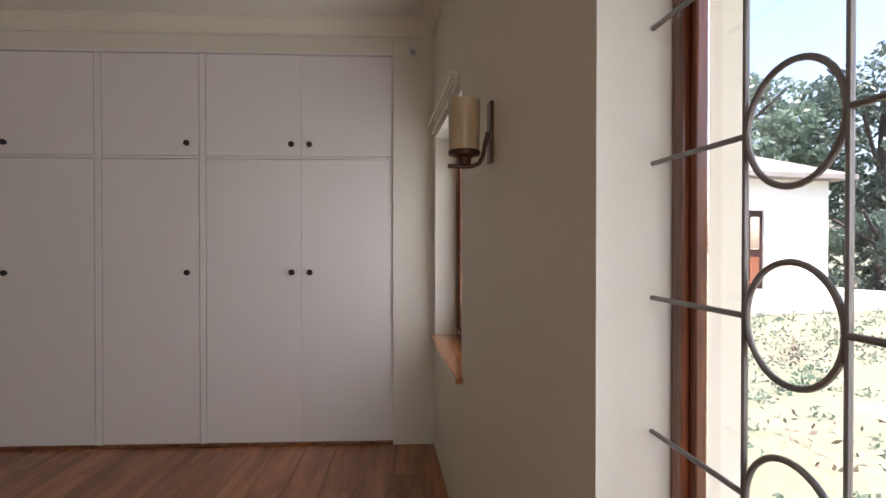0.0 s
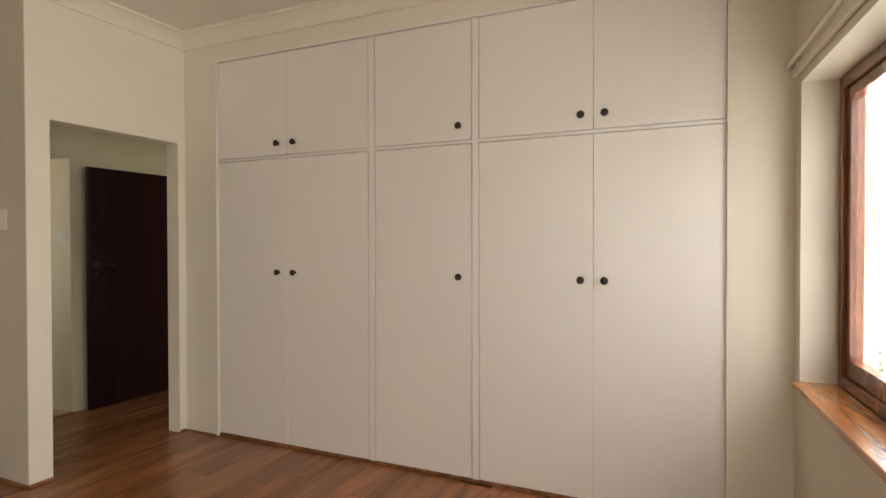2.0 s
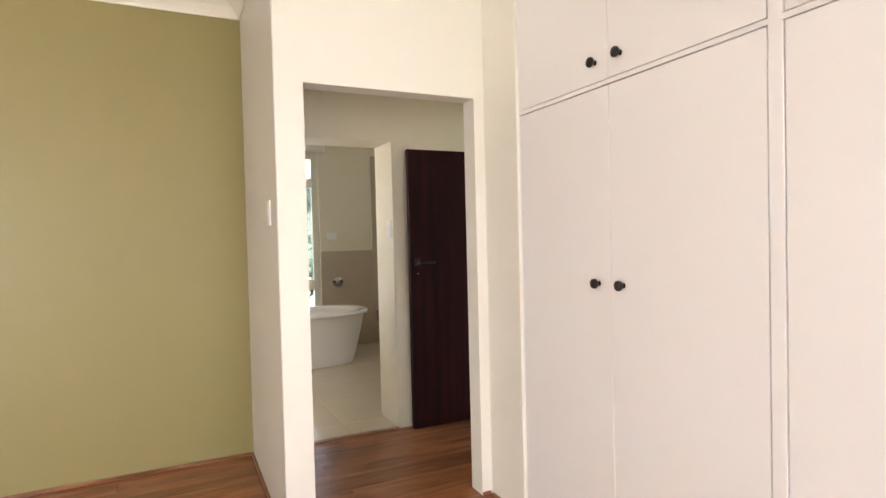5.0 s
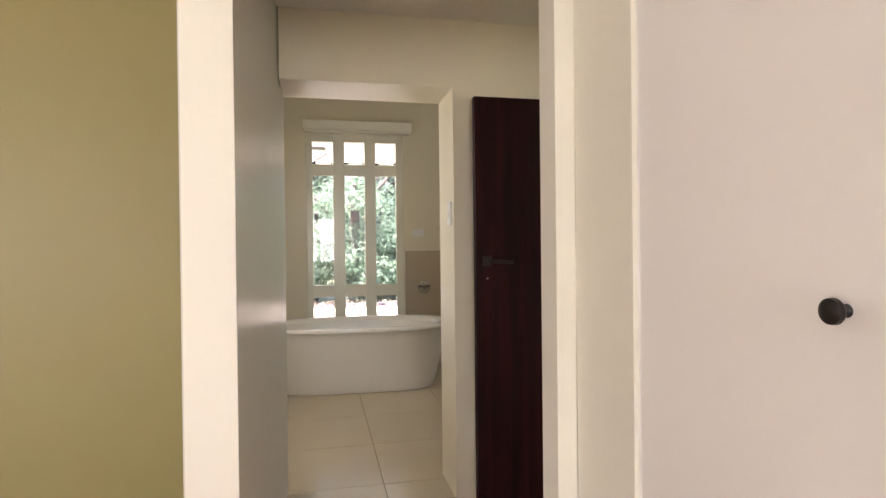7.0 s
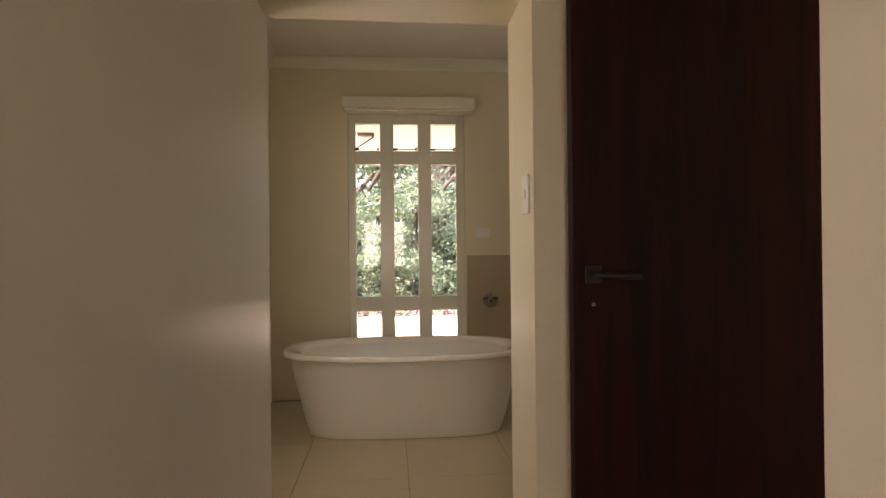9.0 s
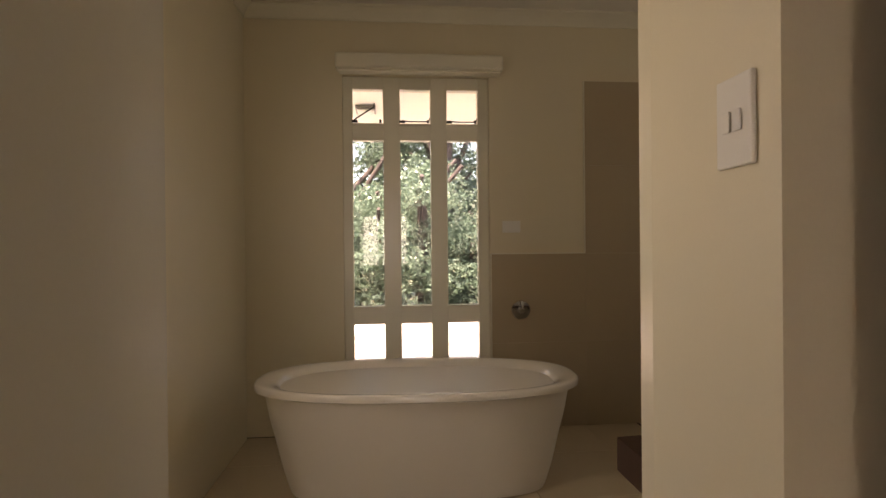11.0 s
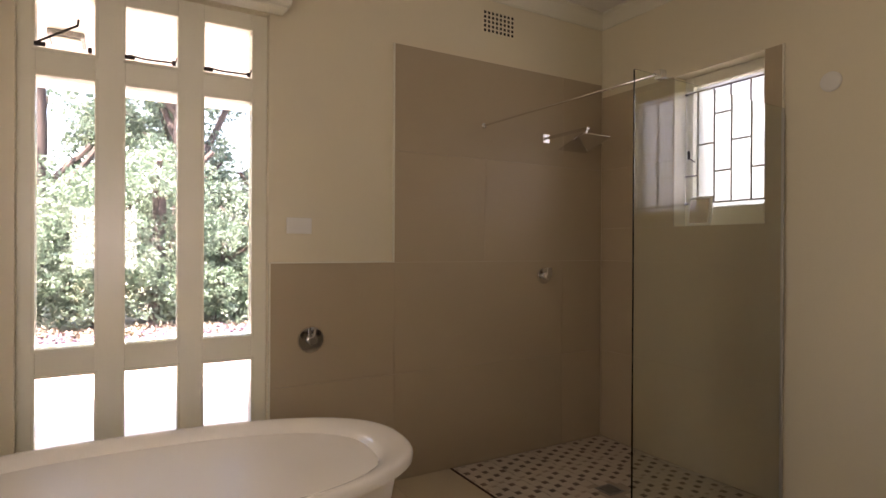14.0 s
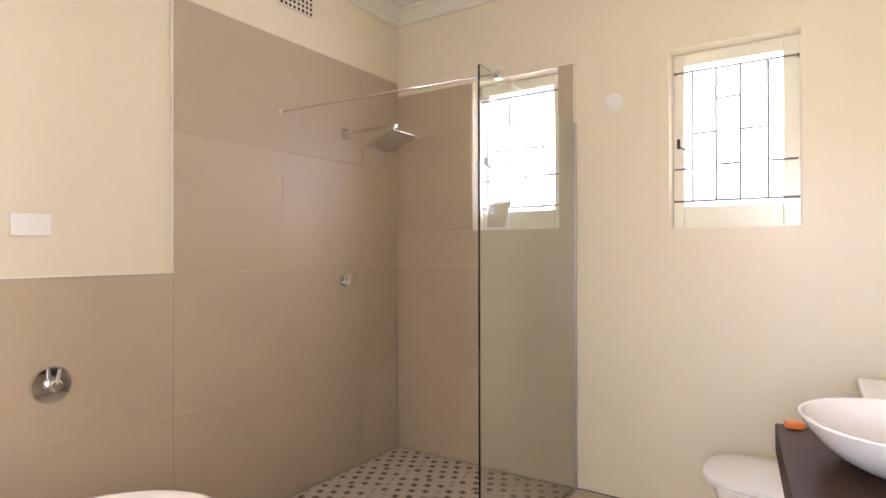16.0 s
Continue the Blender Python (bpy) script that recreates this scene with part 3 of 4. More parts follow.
for i, c in enumerate(cols):
    for j, r in enumerate(rows_):
        bm = bmesh.new()
        b = 0.012
        for d in ((c[0] - b, c[0], r[0] - b, r[1] + b), (c[1], c[1] + b, r[0] - b, r[1] + b), (c[0], c[1], r[0] - b, r[0]), (c[0], c[1], r[1], r[1] + b)):
            cuboid(bm, X1 - 0.004, X1 + 0.006, *d, bevel=0.002)
        part("bead", bm, TRIM, wb)
        g = box_part("pane", (X0 + 0.02, X0 + 0.024, c[0], c[1], r[0], r[1]), GLASS, wb)
        g.visible_shadow = False
    stay = thing("window_stay", "dark metal casement stay on the top pane", "window stay", "stays of the bathroom window")
    bm = bmesh.new()
    zb = rows_[2][0] + 0.006
    if i == 0:
        tube(bm, [(-6.140, c[0] + 0.01, zb + 0.012), (-6.135, c[0] + 0.145, zb + 0.10), (-6.135, c[0] + 0.148, zb + 0.125)], 0.005, 8)
    else:
        tube(bm, [(-6.140, c[0] + 0.01, zb + 0.012), (-6.138, c[0] + 0.07, zb + 0.004), (-6.138, c[1] - 0.012, zb + 0.006), (-6.138, c[1] - 0.006, zb + 0.03)], 0.0041, 8)
    part("arm", bm, BLACK, stay, smooth=True)
    box_part("foot", (-6.149, -6.138, c[0] - 0.004, c[0] + 0.035, zb - 0.004, zb + 0.012), BLACK, stay)
    box_part("pin", (-6.149, -6.140, c[1] - 0.025, c[1] - 0.010, zb - 0.004, zb + 0.018), BLACK, stay)
pel = thing("blind_pelmet", "glossy cream painted box pelmet over the bathroom window", "pelmet")
bm = bmesh.new(); cuboid(bm, XB + 0.001, XB + 0.135, 3.480, 4.578, 2.398, 2.500, bevel=0.018)
part("box", bm, TRIM, pel)
box_part("rail", (XB + 0.02, XB + 0.118, 3.50, 4.558, 2.384, 2.397), TRIM, pel, bevel=0.003)


# ---- north windows of the bathroom ----
def north_window(name, w, tiled):
    x0, x1, z0, z1 = w
    o = tagged(new(name), "white painted steel window with frosted glass", "window", kind="structure")
    f = (0.052, 0.070, 0.11, 0.062)
    ya, yb = YBR + 0.10, YBR + 0.16
    bm = bmesh.new()
    for d in ((x0, x0 + f[0], z0, z1), (x1 - f[1], x1, z0, z1), (x0 + f[0], x1 - f[1], z0, z0 + f[2]), (x0 + f[0], x1 - f[1], z1 - f[3], z1)):
        cuboid(bm, d[0], d[1], ya, yb, d[2], d[3], bevel=0.004)
    part("window_frame", bm, TRIM, o)
    g = box_part("pane", (x0 + f[0], x1 - f[1], ya + 0.03, ya + 0.034, z0 + f[2], z1 - f[3]), FROST, o)
    g.visible_shadow = False
    gr = thing("burglar_grille", "thin grey steel burglar bars across the frosted window", "window grille")
    yg = YBR + 0.085
    a, b = x0 + 0.012, x1 - 0.012
    xs = [x0 + f[0] + (x1 - x0 - f[0] - f[1]) * q for q in (0.10, 0.345, 0.59, 0.86)]
    zt, zb = z1 - f[3] - 0.035, z0 + f[2] + 0.025
    H = zt - zb
    segs = [((a, zt), (b, zt)), ((a, zb), (b, zb))] + [((x, zb), (x, zt)) for x in xs]
    segs += [((xs[0], zb + H * 0.52), (xs[1], zb + H * 0.52)), ((xs[1], zb + H * 0.77), (xs[2], zb + H * 0.77)), ((xs[1], zb + H * 0.27), (xs[2], zb + H * 0.27)),
             ((xs[2], zb + H * 0.52), (xs[3], zb + H * 0.52)), ((a, zb + H * 0.25), (xs[0], zb + H * 0.25)), ((xs[3], zb + H * 0.27), (b, zb + H * 0.27))]
    for (p, q), (r, s) in segs:
        bm = bmesh.new(); tube(bm, [(p, yg, q), (r, yg, s)], 0.0050, 8)
        part("bar", bm, STEEL, gr, smooth=True)
    for x in (a, b):
        for z in (zt, zb):
            bm = bmesh.new(); lathe(bm, [(0.007, YBR + 0.084), (0.007, YBR + 0.099)], 10, (x, 0, z), "Y")
            part("lug", bm, STEEL, gr)
    st = thing("window_catch", "small dark metal window catch", "window catch")
    bm = bmesh.new(); cuboid(bm, x0 + 0.020, x0 + 0.034, YBR + 0.088, YBR + 0.0995, z0 + 0.40, z0 + 0.45, bevel=0.003)
    tube(bm, [(x0 + 0.03, YBR + 0.086, z0 + 0.41), (x0 + 0.085, YBR + 0.07, z0 + 0.375)], 0.004, 6)
    part("lever", bm, BLACK, st)
    return o


north_window("window_4", WN1, True)
north_window("window_5", WN2, False)

# ---- bath tub ----
tub = thing("bathtub", "white oval freestanding bathtub with a thick rolled rim, empty", "bathtub", at=pose(-5.250, 3.962, 0, 0, 0, -2.4))
S = 96
def oval(a, b, z, p):
    row = []
    for k in range(S):
        t = 2 * math.pi * k / S
        c, s = math.cos(t), math.sin(t)
        q = (abs(c) ** p + abs(s) ** p) ** (-1 / p)
        row.append(bm.verts.new((a * q * c, b * q * s, z)))
    return row
prof = [(0.385, 0.765, 0.543), (0.420, 0.807, 0.5435), (0.4265, 0.8205, 0.548), (0.4275, 0.822, 0.560), (0.4265, 0.821, 0.572), (0.422, 0.815, 0.5795), (0.413, 0.804, 0.5825),
        (0.401, 0.785, 0.5825), (0.389, 0.756, 0.578), (0.378, 0.724, 0.570), (0.367, 0.704, 0.555), (0.354, 0.688, 0.525), (0.312, 0.660, 0.42), (0.254, 0.62, 0.29), (0.205, 0.565, 0.19), (0.165, 0.485, 0.145), (0.10, 0.34, 0.125), (0.02, 0.03, 0.12)]
bm = bmesh.new()
rr = [oval(a, b, z, p) for a, b, z, p in ((0.190, 0.632, 0.0, 2.8), (0.201, 0.643, 0.004, 2.8), (0.209, 0.652, 0.02, 2.8), (0.221, 0.666, 0.06, 2.75), (0.244, 0.690, 0.14, 2.7), (0.286, 0.722, 0.28, 2.6),
                                          (0.335, 0.752, 0.40, 2.5), (0.386, 0.777, 0.5425, 2.4))]
for A, B in zip(rr, rr[1:]):
    for k in range(S):
        bm.faces.new((A[k], A[(k + 1) % S], B[(k + 1) % S], B[k]))
bm.faces.new(rr[0][::-1]); bm.faces.new(rr[-1])
part("body", bm, ACRYLIC_BODY, tub, smooth=True)
bm = bmesh.new()
rr = [oval(a, b, z, 2.5) for a, b, z in prof]
for A, B in zip(rr, rr[1:]):
    for k in range(S):
        bm.faces.new((A[k], A[(k + 1) % S], B[(k + 1) % S], B[k]))
bm.faces.new(rr[-1])
part("rim", bm, ACRYLIC, tub, smooth=True)
bm = bmesh.new(); lathe(bm, [(0.030, -0.322), (0.030, -0.312), (0.022, -0.310)], 24, (0, 0, 0.44), "X"); 
part("overflow", bm, CHROME, tub, smooth=True)
bm = bmesh.new(); cuboid(bm, -0.31, -0.29, -0.72, -0.705, 0.0, 0.02, bevel=0.003)
part("foot", bm, BLACK, tub)


# ---- mixers and shower ----
def mixer(y, z, r, label, square=False):
    m = thing("mixer", label, "bath mixer", at=pose(XB + 0.012, y, z))
    bm = bmesh.new(); lathe(bm, [(r, 0.0), (r, 0.004), (r * 0.94, 0.010), (r * 0.5, 0.012)], 40, axis="X")
    part("plate", bm, CHROME, m, smooth=True)
    bm = bmesh.new(); lathe(bm, [(0.022, 0.012), (0.022, 0.045), (0.018, 0.050)], 28, axis="X")
    part("spindle", bm, CHROME, m, smooth=True)
    if square:
        box_part("lever", (0.050, 0.062, -0.020, 0.020, 0.0, 0.055), CHROME, m, bevel=0.004)
    else:
        bm = bmesh.new(); tube(bm, [(0.042, 0, 0.005), (0.052, 0.004, 0.035), (0.060, 0.006, 0.062)], 0.007, 10)
        part("lever", bm, CHROME, m, smooth=True)
    return m


mixer(4.705, 0.804, 0.067, "round chrome bath mixer on the beige tiles")
mixer(6.205, 1.092, 0.052, "chrome shower mixer on the beige tiles", True)
sh = thing("shower", "square chrome rain shower on a wall arm", "shower", at=pose(XB + 0.012, 6.215, 1.960))
box_part("wall_plate", (0, 0.012, -0.028, 0.028, -0.028, 0.028), CHROME, sh, bevel=0.003)
box_part("arm", (0.012, 0.375, -0.012, 0.012, -0.008, 0.008), CHROME, sh, bevel=0.003)
bm = bmesh.new(); tube(bm, [(0.36, 0, -0.006), (0.35, 0, -0.074)], 0.010, 12)
part("neck", bm, CHROME, sh, smooth=True)
hd = box_part("head", (-0.105, 0.105, -0.105, 0.105, -0.006, 0.003), CHROME, sh, bevel=0.002)
hd.matrix_basis = pose(0.345, 0, -0.080, 0, -18, 0)

XG_ = -4.850
screen = thing("shower_screen", "frameless clear glass shower screen", "shower screen", at=pose(XG_, 5.592, 0, 0, 0, 2.2))
box_part("glass", (-0.004, 0.004, 0, 1.112, 0.004, 1.962), SHOWERGLASS, screen, bevel=0.0008)
box_part("wall_channel", (-0.008, 0.008, 1.098, 1.112, 0.0, 1.962), ALU, screen)
bm = bmesh.new(); tube(bm, [(XB + 0.012 - XG_, 0.200, 1.990), (-0.012, 0.160, 1.972)], 0.005, 12)
part("stay_bar", bm, CHROME, screen, smooth=True)
box_part("clamp", (-0.020, 0.016, 0.142, 0.178, 1.948, 1.984), CHROME, screen, bevel=0.003)
bm = bmesh.new(); lathe(bm, [(0.016, 0), (0.016, 0.008), (0.009, 0.012)], 20, (XB + 0.012 - XG_, 0.200, 1.990), "X")
part("flange", bm, CHROME, screen, smooth=True)

# ---- fittings on the walls ----
vent = thing("wall_vent", "square-holed white plaster air vent", "vent")
box_part("plate", (XB, XB + 0.006, 5.733, 5.972, 2.545, 2.685), WALL_BATH, vent, bevel=0.001)
for i in range(8):
    for j in range(5):
        y, z = 5.752 + i * 0.0288, 2.562 + j * 0.0265
        # Dark chips on the plate stand in for the shade inside the holes.
        box_part("hole_shade", (XB + 0.0062, XB + 0.0068, y - 0.0078, y + 0.0078, z - 0.0078, z + 0.0078), HOLE_SHADE, vent)
bp = thing("blank_plate", "white plastic blank cover plate on the wall", "cover plate")
box_part("plate", (XB, XB + 0.009, 4.585, 4.710, 1.333, 1.412), PLASTIC, bp, bevel=0.003)
rp = thing("round_plate", "round white plastic ceiling-light cover plate on the wall", "cover plate")
bm = bmesh.new(); lathe(bm, [(0.046, 0), (0.046, -0.006), (0.040, -0.010), (0.01, -0.011)], 32, (-4.689, YBR, 2.045), "Y")
part("plate", bm, PLASTIC, rp, smooth=True)
sm = thing("shaving_mirror", "small rounded mirror with a white rim standing on the window sill", "mirror", at=pose(-5.41, YBR + 0.05, 1.402, -8, 0, 0))
bm = bmesh.new(); cuboid(bm, -0.075, 0.075, -0.006, 0.006, 0.0, 0.17, bevel=0.005)
part("rim", bm, PLASTIC, sm)
box_part("mirror_face", (-0.060, 0.060, -0.009, -0.0065, 0.014, 0.156), MIRROR, sm, bevel=0.001)

# ---- vanity, basins, toilet ----
van = thing("vanity_counter", "dark brown stone vanity counter on brackets", "counter")
bm = bmesh.new()
top = cuboid(bm, -3.932, XPB - 0.001, 4.42, 5.885, 0.638, 0.728)
for q in (0, 4):
    top[q].co.x = -3.785
bmesh.ops.bevel(bm, geom=list(bm.edges), offset=0.003, segments=2, affect="EDGES", profile=0.5)
part("top", bm, COUNTER, van)
for y in (4.50, 5.12, 5.78):
    box_part("bracket", (-3.72, XPB - 0.001, y - 0.02, y + 0.02, 0.50, 0.637), BLACK, van)


def basin(x, y, label):
    b = thing("basin", label, "wash basin", "vessel basins on the counter", at=pose(x, y, 0.7285))
    bm = bmesh.new()
    lathe(bm, [(0.078, 0.0), (0.092, 0.003), (0.124, 0.018), (0.154, 0.040), (0.180, 0.068), (0.200, 0.096), (0.2155, 0.122), (0.2145, 0.127), (0.208, 0.126), (0.194, 0.101), (0.173, 0.072), (0.147, 0.047), (0.110, 0.028), (0.06, 0.020), (0.02, 0.019)],
          56, squash=(1.12, 1.12))
    part("bowl", bm, PORCELAIN, b, smooth=True)
    bm = bmesh.new(); lathe(bm, [(0.022, 0.021), (0.022, 0.026), (0.015, 0.028)], 20)
    part("waste", bm, CHROME, b, smooth=True)
    return b


basin(-3.625, 5.585, "round white vessel basin on the dark counter by the toilet")
basin(-3.565, 4.79, "round white vessel basin on the dark counter by the opening")
tap = thing("basin_tap", "black metal basin tap beside the basin", "tap", at=pose(-3.60, 4.545, 0.7285))
bm = bmesh.new(); lathe(bm, [(0.026, 0), (0.024, 0.006), (0.015, 0.012), (0.015, 0.118), (0.019, 0.124), (0.019, 0.132)], 24)
part("body", bm, BLACK, tap, smooth=True)
bm = bmesh.new(); tube(bm, [(0.010, 0.008, 0.085), (0.035, 0.045, 0.088), (0.05, 0.075, 0.078)], 0.010, 12)
part("spout", bm, BLACK, tap, smooth=True)
bm = bmesh.new(); tube(bm, [(-0.012, -0.045, 0.146), (0.0, 0.0, 0.143), (0.03, 0.10, 0.130)], 0.010, 12)
part("lever", bm, BLACK, tap, smooth=True)
pk = thing("orange_sponge", "small orange sponge at the end of the counter", "sponge", at=pose(-3.880, 5.850, 0.7285, 0, 0, 15))
bm = bmesh.new(); cuboid(bm, -0.026, 0.026, -0.016, 0.016, 0, 0.022, bevel=0.006)
part("sponge", bm, ORANGE, pk)

wc = thing("toilet", "white ceramic toilet with a closed lid and cistern", "toilet", at=pose(-3.925, 6.25, 0))
bm = bmesh.new(); lathe(bm, [(0.13, 0), (0.13, 0.02), (0.12, 0.10), (0.135, 0.20), (0.175, 0.33), (0.19, 0.385)], 48, squash=(1.3, 0.95), power=2.3)
part("bowl", bm, PORCELAIN, wc, smooth=True)
bm = bmesh.new(); lathe(bm, [(0.192, 0.390), (0.200, 0.394), (0.203, 0.405), (0.198, 0.409)], 48, squash=(1.32, 0.95), power=2.6)
part("seat", bm, PLASTIC, wc, smooth=True)
bm = bmesh.new(); lathe(bm, [(0.196, 0.412), (0.203, 0.416), (0.203, 0.427), (0.192, 0.434), (0.10, 0.437)], 48, squash=(1.32, 0.95), power=3.2)
part("lid", bm, PLASTIC, wc, smooth=True)
box_part("cistern", (0.245, 0.640, -0.19, 0.19, 0.38, 0.765), PORCELAIN, wc, bevel=0.025)
box_part("cistern_lid", (0.232, 0.645, -0.20, 0.20, 0.766, 0.795), PORCELAIN, wc, bevel=0.010)
box_part("pedestal", (0.10, 0.40, -0.10, 0.10, 0.0, 0.379), PORCELAIN, wc, bevel=0.03)

# ---- outside ----
setting("ground", [(-90, 90, -90, 90, -0.45, -0.32)], LAWN, "lawn and dry ground round the house")
setting("pavement", [(-12.7, XB - 0.24, -6, 13.0, -0.33, -0.10)], PAVING, "pale paved veranda floor")
setting("ceiling_veranda", [(-8.10, XB - 0.241, -3.0, YBR + 2.1, 2.36, 2.44)], CEIL, "cream painted veranda ceiling")
vl = thing("veranda_light", "flat grey-white square ceiling light under the veranda", "ceiling light", at=pose(-6.87, 3.64, 2.36))
box_part("housing", (-0.10, 0.10, -0.08, 0.08, -0.030, 0.0), STEEL, vl, bevel=0.006)
box_part("diffuser", (-0.085, 0.085, -0.065, 0.065, -0.042, -0.0305), PLASTIC, vl, bevel=0.004)
# Added slab; east eaves reach out far enough to keep sun off the bedroom windows.
setting("roof", [(XB - 0.24, 3.7, YBR + 0.26, YBR + 0.9, 2.62, 2.72), (XB - 0.24, 3.7, -2.9, YBR + 0.26, 2.96, 3.1)], PLASTER, "white plastered roof slab, added with eaves widened to shade the windows")

house = thing("outbuilding", "low white plastered outbuilding with a brown door and a pitched roof", "house", at=pose(10.5, 14.87, -0.32, 0, 0, 101.8))
bm = bmesh.new()
for d in pierced(0, 0.2, -2.55, 7, 0.45, 3.35, [(-0.45, 0.45, 0.45, 2.52), (2.4, 3.9, 1.35, 2.52)]):
    cuboid(bm, *d)
for d in ((0.2, 6, -2.55, -2.35, 0.45, 3.35), (0.2, 6, 6.8, 7, 0.45, 3.35), (5.8, 6, -2.35, 6.8, 0.45, 3.35)):
    cuboid(bm, *d)
part("wall", bm, PLASTER, house)
box_part("step", (-1.6, 6, -3.0, 7.2, 0, 0.449), PAVING, house, bevel=0.02)
bm = bmesh.new()
vs = [bm.verts.new(p) for p in ((-0.5, -3.0, 3.36), (-0.5, 7.5, 3.36), (3.0, 4.5, 4.7), (3.0, 0.0, 4.7), (6.5, -3.0, 3.36), (6.5, 7.5, 3.36))]
vt = [bm.verts.new(v.co + Vector((0, 0, 0.12))) for v in vs]
for f in ((0, 1, 2, 3), (4, 3, 2, 5), (0, 3, 4), (1, 5, 2)):
    bm.faces.new([vt[q] for q in f])
bm.faces.new([vs[q] for q in (0, 4, 5, 1)])
for a, b in ((0, 1), (1, 5), (5, 4), (4, 0)):
    bm.faces.new((vs[a], vs[b], vt[b], vt[a]))
for v in (vs[2], vs[3]):
    bm.verts.remove(v)
part("roof", bm, ROOFING, house)
dd = box_part("door", (0.06, 0.10, -0.43, 0.43, 0.47, 2.50), DOORWOOD, house)
for z, hh in ((0.6, 0.7), (1.5, 0.85)):
    for y in (-0.33, 0.04):
        box_part("panel" if z < 1 else "pane", (0.045, 0.059, y, y + 0.29, z, z + hh), MERANTI if z < 1 else GLASS, dd, bevel=0.008)
wn_ = box_part("window", (0.08, 0.12, 2.42, 3.88, 1.37, 2.50), MERANTI, house)
box_part("pane", (0.07, 0.079, 2.5, 3.1, 1.45, 2.42), GLASS, wn_)
box_part("pane", (0.07, 0.079, 3.2, 3.8, 1.45, 2.42), GLASS, wn_)


def foliage(rng, centres, leaf, per):
    """Leaves as small bent quads round clump centres."""
    n = len(centres) * per
    C = np.repeat(np.array([c[:3] for c in centres]), per, 0)
    R = np.repeat(np.array([c[3] for c in centres]), per)
    d = rng.normal(size=(n, 3)); d /= np.linalg.norm(d, axis=1)[:, None]
    P = C + d * (R * rng.uniform(0.55, 1.0, n) ** 0.5)[:, None] * np.array([1, 1, 0.8])
    u = rng.normal(size=(n, 3)); u /= np.linalg.norm(u, axis=1)[:, None]
    v = np.cross(u, d + rng.normal(size=(n, 3)) * 0.6); v /= np.linalg.norm(v, axis=1)[:, None]
    s = leaf * rng.uniform(0.6, 1.3, n)[:, None]
    V = np.stack([P - u * s, P + v * s * 0.45, P + u * s, P - v * s * 0.45], 1).reshape(-1, 3)
    F = np.arange(4 * n).reshape(-1, 4)
    me = bpy.data.meshes.new("crown")
    me.from_pydata(V.tolist(), [], F.tolist())
    return me


def tree(x, y, h, r, leafmat, seed, leaf=0.06, clumps=60, per=220, low=0.35, kind="tree", girth=0.0):
    rng = np.random.default_rng(seed)
    t = thing(kind, "leafy green garden tree with a dark trunk" if kind == "tree" else "dense leafy green garden shrub", kind, "garden " + kind + "s", at=pose(x, y, -0.32))
    bm = bmesh.new()
    tube(bm, [(0, 0, 0), (0.05, 0.03, h * 0.25), (0.0, 0.1, h * 0.55), (0.1, 0.05, h * 0.8)], 0.05 + h * 0.018 + girth, 10)
    for k in range(6):
        a = k * 1.05 + seed
        z = h * (0.3 + 0.08 * k)
        tube(bm, [(0, 0, z), (0.4 * r * math.cos(a), 0.4 * r * math.sin(a), z + 0.15 * h), (0.7 * r * math.cos(a), 0.7 * r * math.sin(a), z + 0.28 * h)], 0.03 + h * 0.005, 7)
    part("trunk", bm, BARK, t, smooth=True)
    cs = []
    for _ in range(clumps):
        d = rng.normal(size=3); d /= np.linalg.norm(d)
        q = rng.uniform(0.35, 1.0) ** 0.6
        zc = h * (low + (1 - low) / 2)
        cs.append((d[0] * r * q, d[1] * r * q, zc + d[2] * q * h * (1 - low) / 2, r * rng.uniform(0.16, 0.32)))
    me = foliage(rng, cs, leaf, per)
    me.materials.append(leafmat)
    c = new("crown", me); c.parent = t
    return t


for k, (x, y, h, r_) in enumerate([(-15.9, 1.9, 2.4, 1.5), (-16.0, 3.5, 2.7, 1.5), (-15.6, 4.5, 3.8, 1.6), (-15.7, 5.7, 2.2, 1.3), (-15.9, 6.7, 2.5, 1.5), (-16.2, 0.3, 2.8, 1.6), (-16.0, 8.4, 2.7, 1.6)]):
    tree(x, y, h, r_, LEAF, 20 + k, clumps=70, per=240, low=0.0, kind="shrub", leaf=0.045)
tree(-18.2, 2.3, 7.0, 2.5, LEAF, 1, low=0.12, leaf=0.07)
tree(-18.6, 7.6, 4.2, 1.7, LEAF_D, 2, low=0.15, leaf=0.07)
tree(-19.6, 5.0, 6.2, 2.2, LEAF, 7, low=0.20, leaf=0.08)
tree(-18.0, -0.9, 7.4, 2.7, LEAF_D, 6, low=0.1, leaf=0.08)
tree(-18.5, 11.2, 6.6, 2.6, LEAF_D, 12, low=0.1, leaf=0.08)
tree(-17.2, 5.15, 9.5, 2.9, LEAF_D, 15, low=0.52, leaf=0.08, girth=0.05, clumps=50)


def ground_cover(name, label, mat, seed, x0, x1, y0, y1, count, leaf, high, mound=0.12):
    """Low tufts of small leaves over a stretch of ground."""
    rng = np.random.default_rng(seed)
    cs = [(rng.uniform(x0, x1), rng.uniform(y0, y1), -0.31 + rng.uniform(0, high), mound * rng.uniform(0.5, 1.2)) for _ in range(count)]
    me = foliage(rng, cs, leaf, 40)
    me.materials.append(mat)
    return tagged(new(name, me), label, "ground cover", kind="stuff")


ground_cover("flower_bed", "low bed of purple flowers behind the paving", LAVENDER, 31, -14.4, -12.9, -2.0, 10.0, 520, 0.035, 0.10)
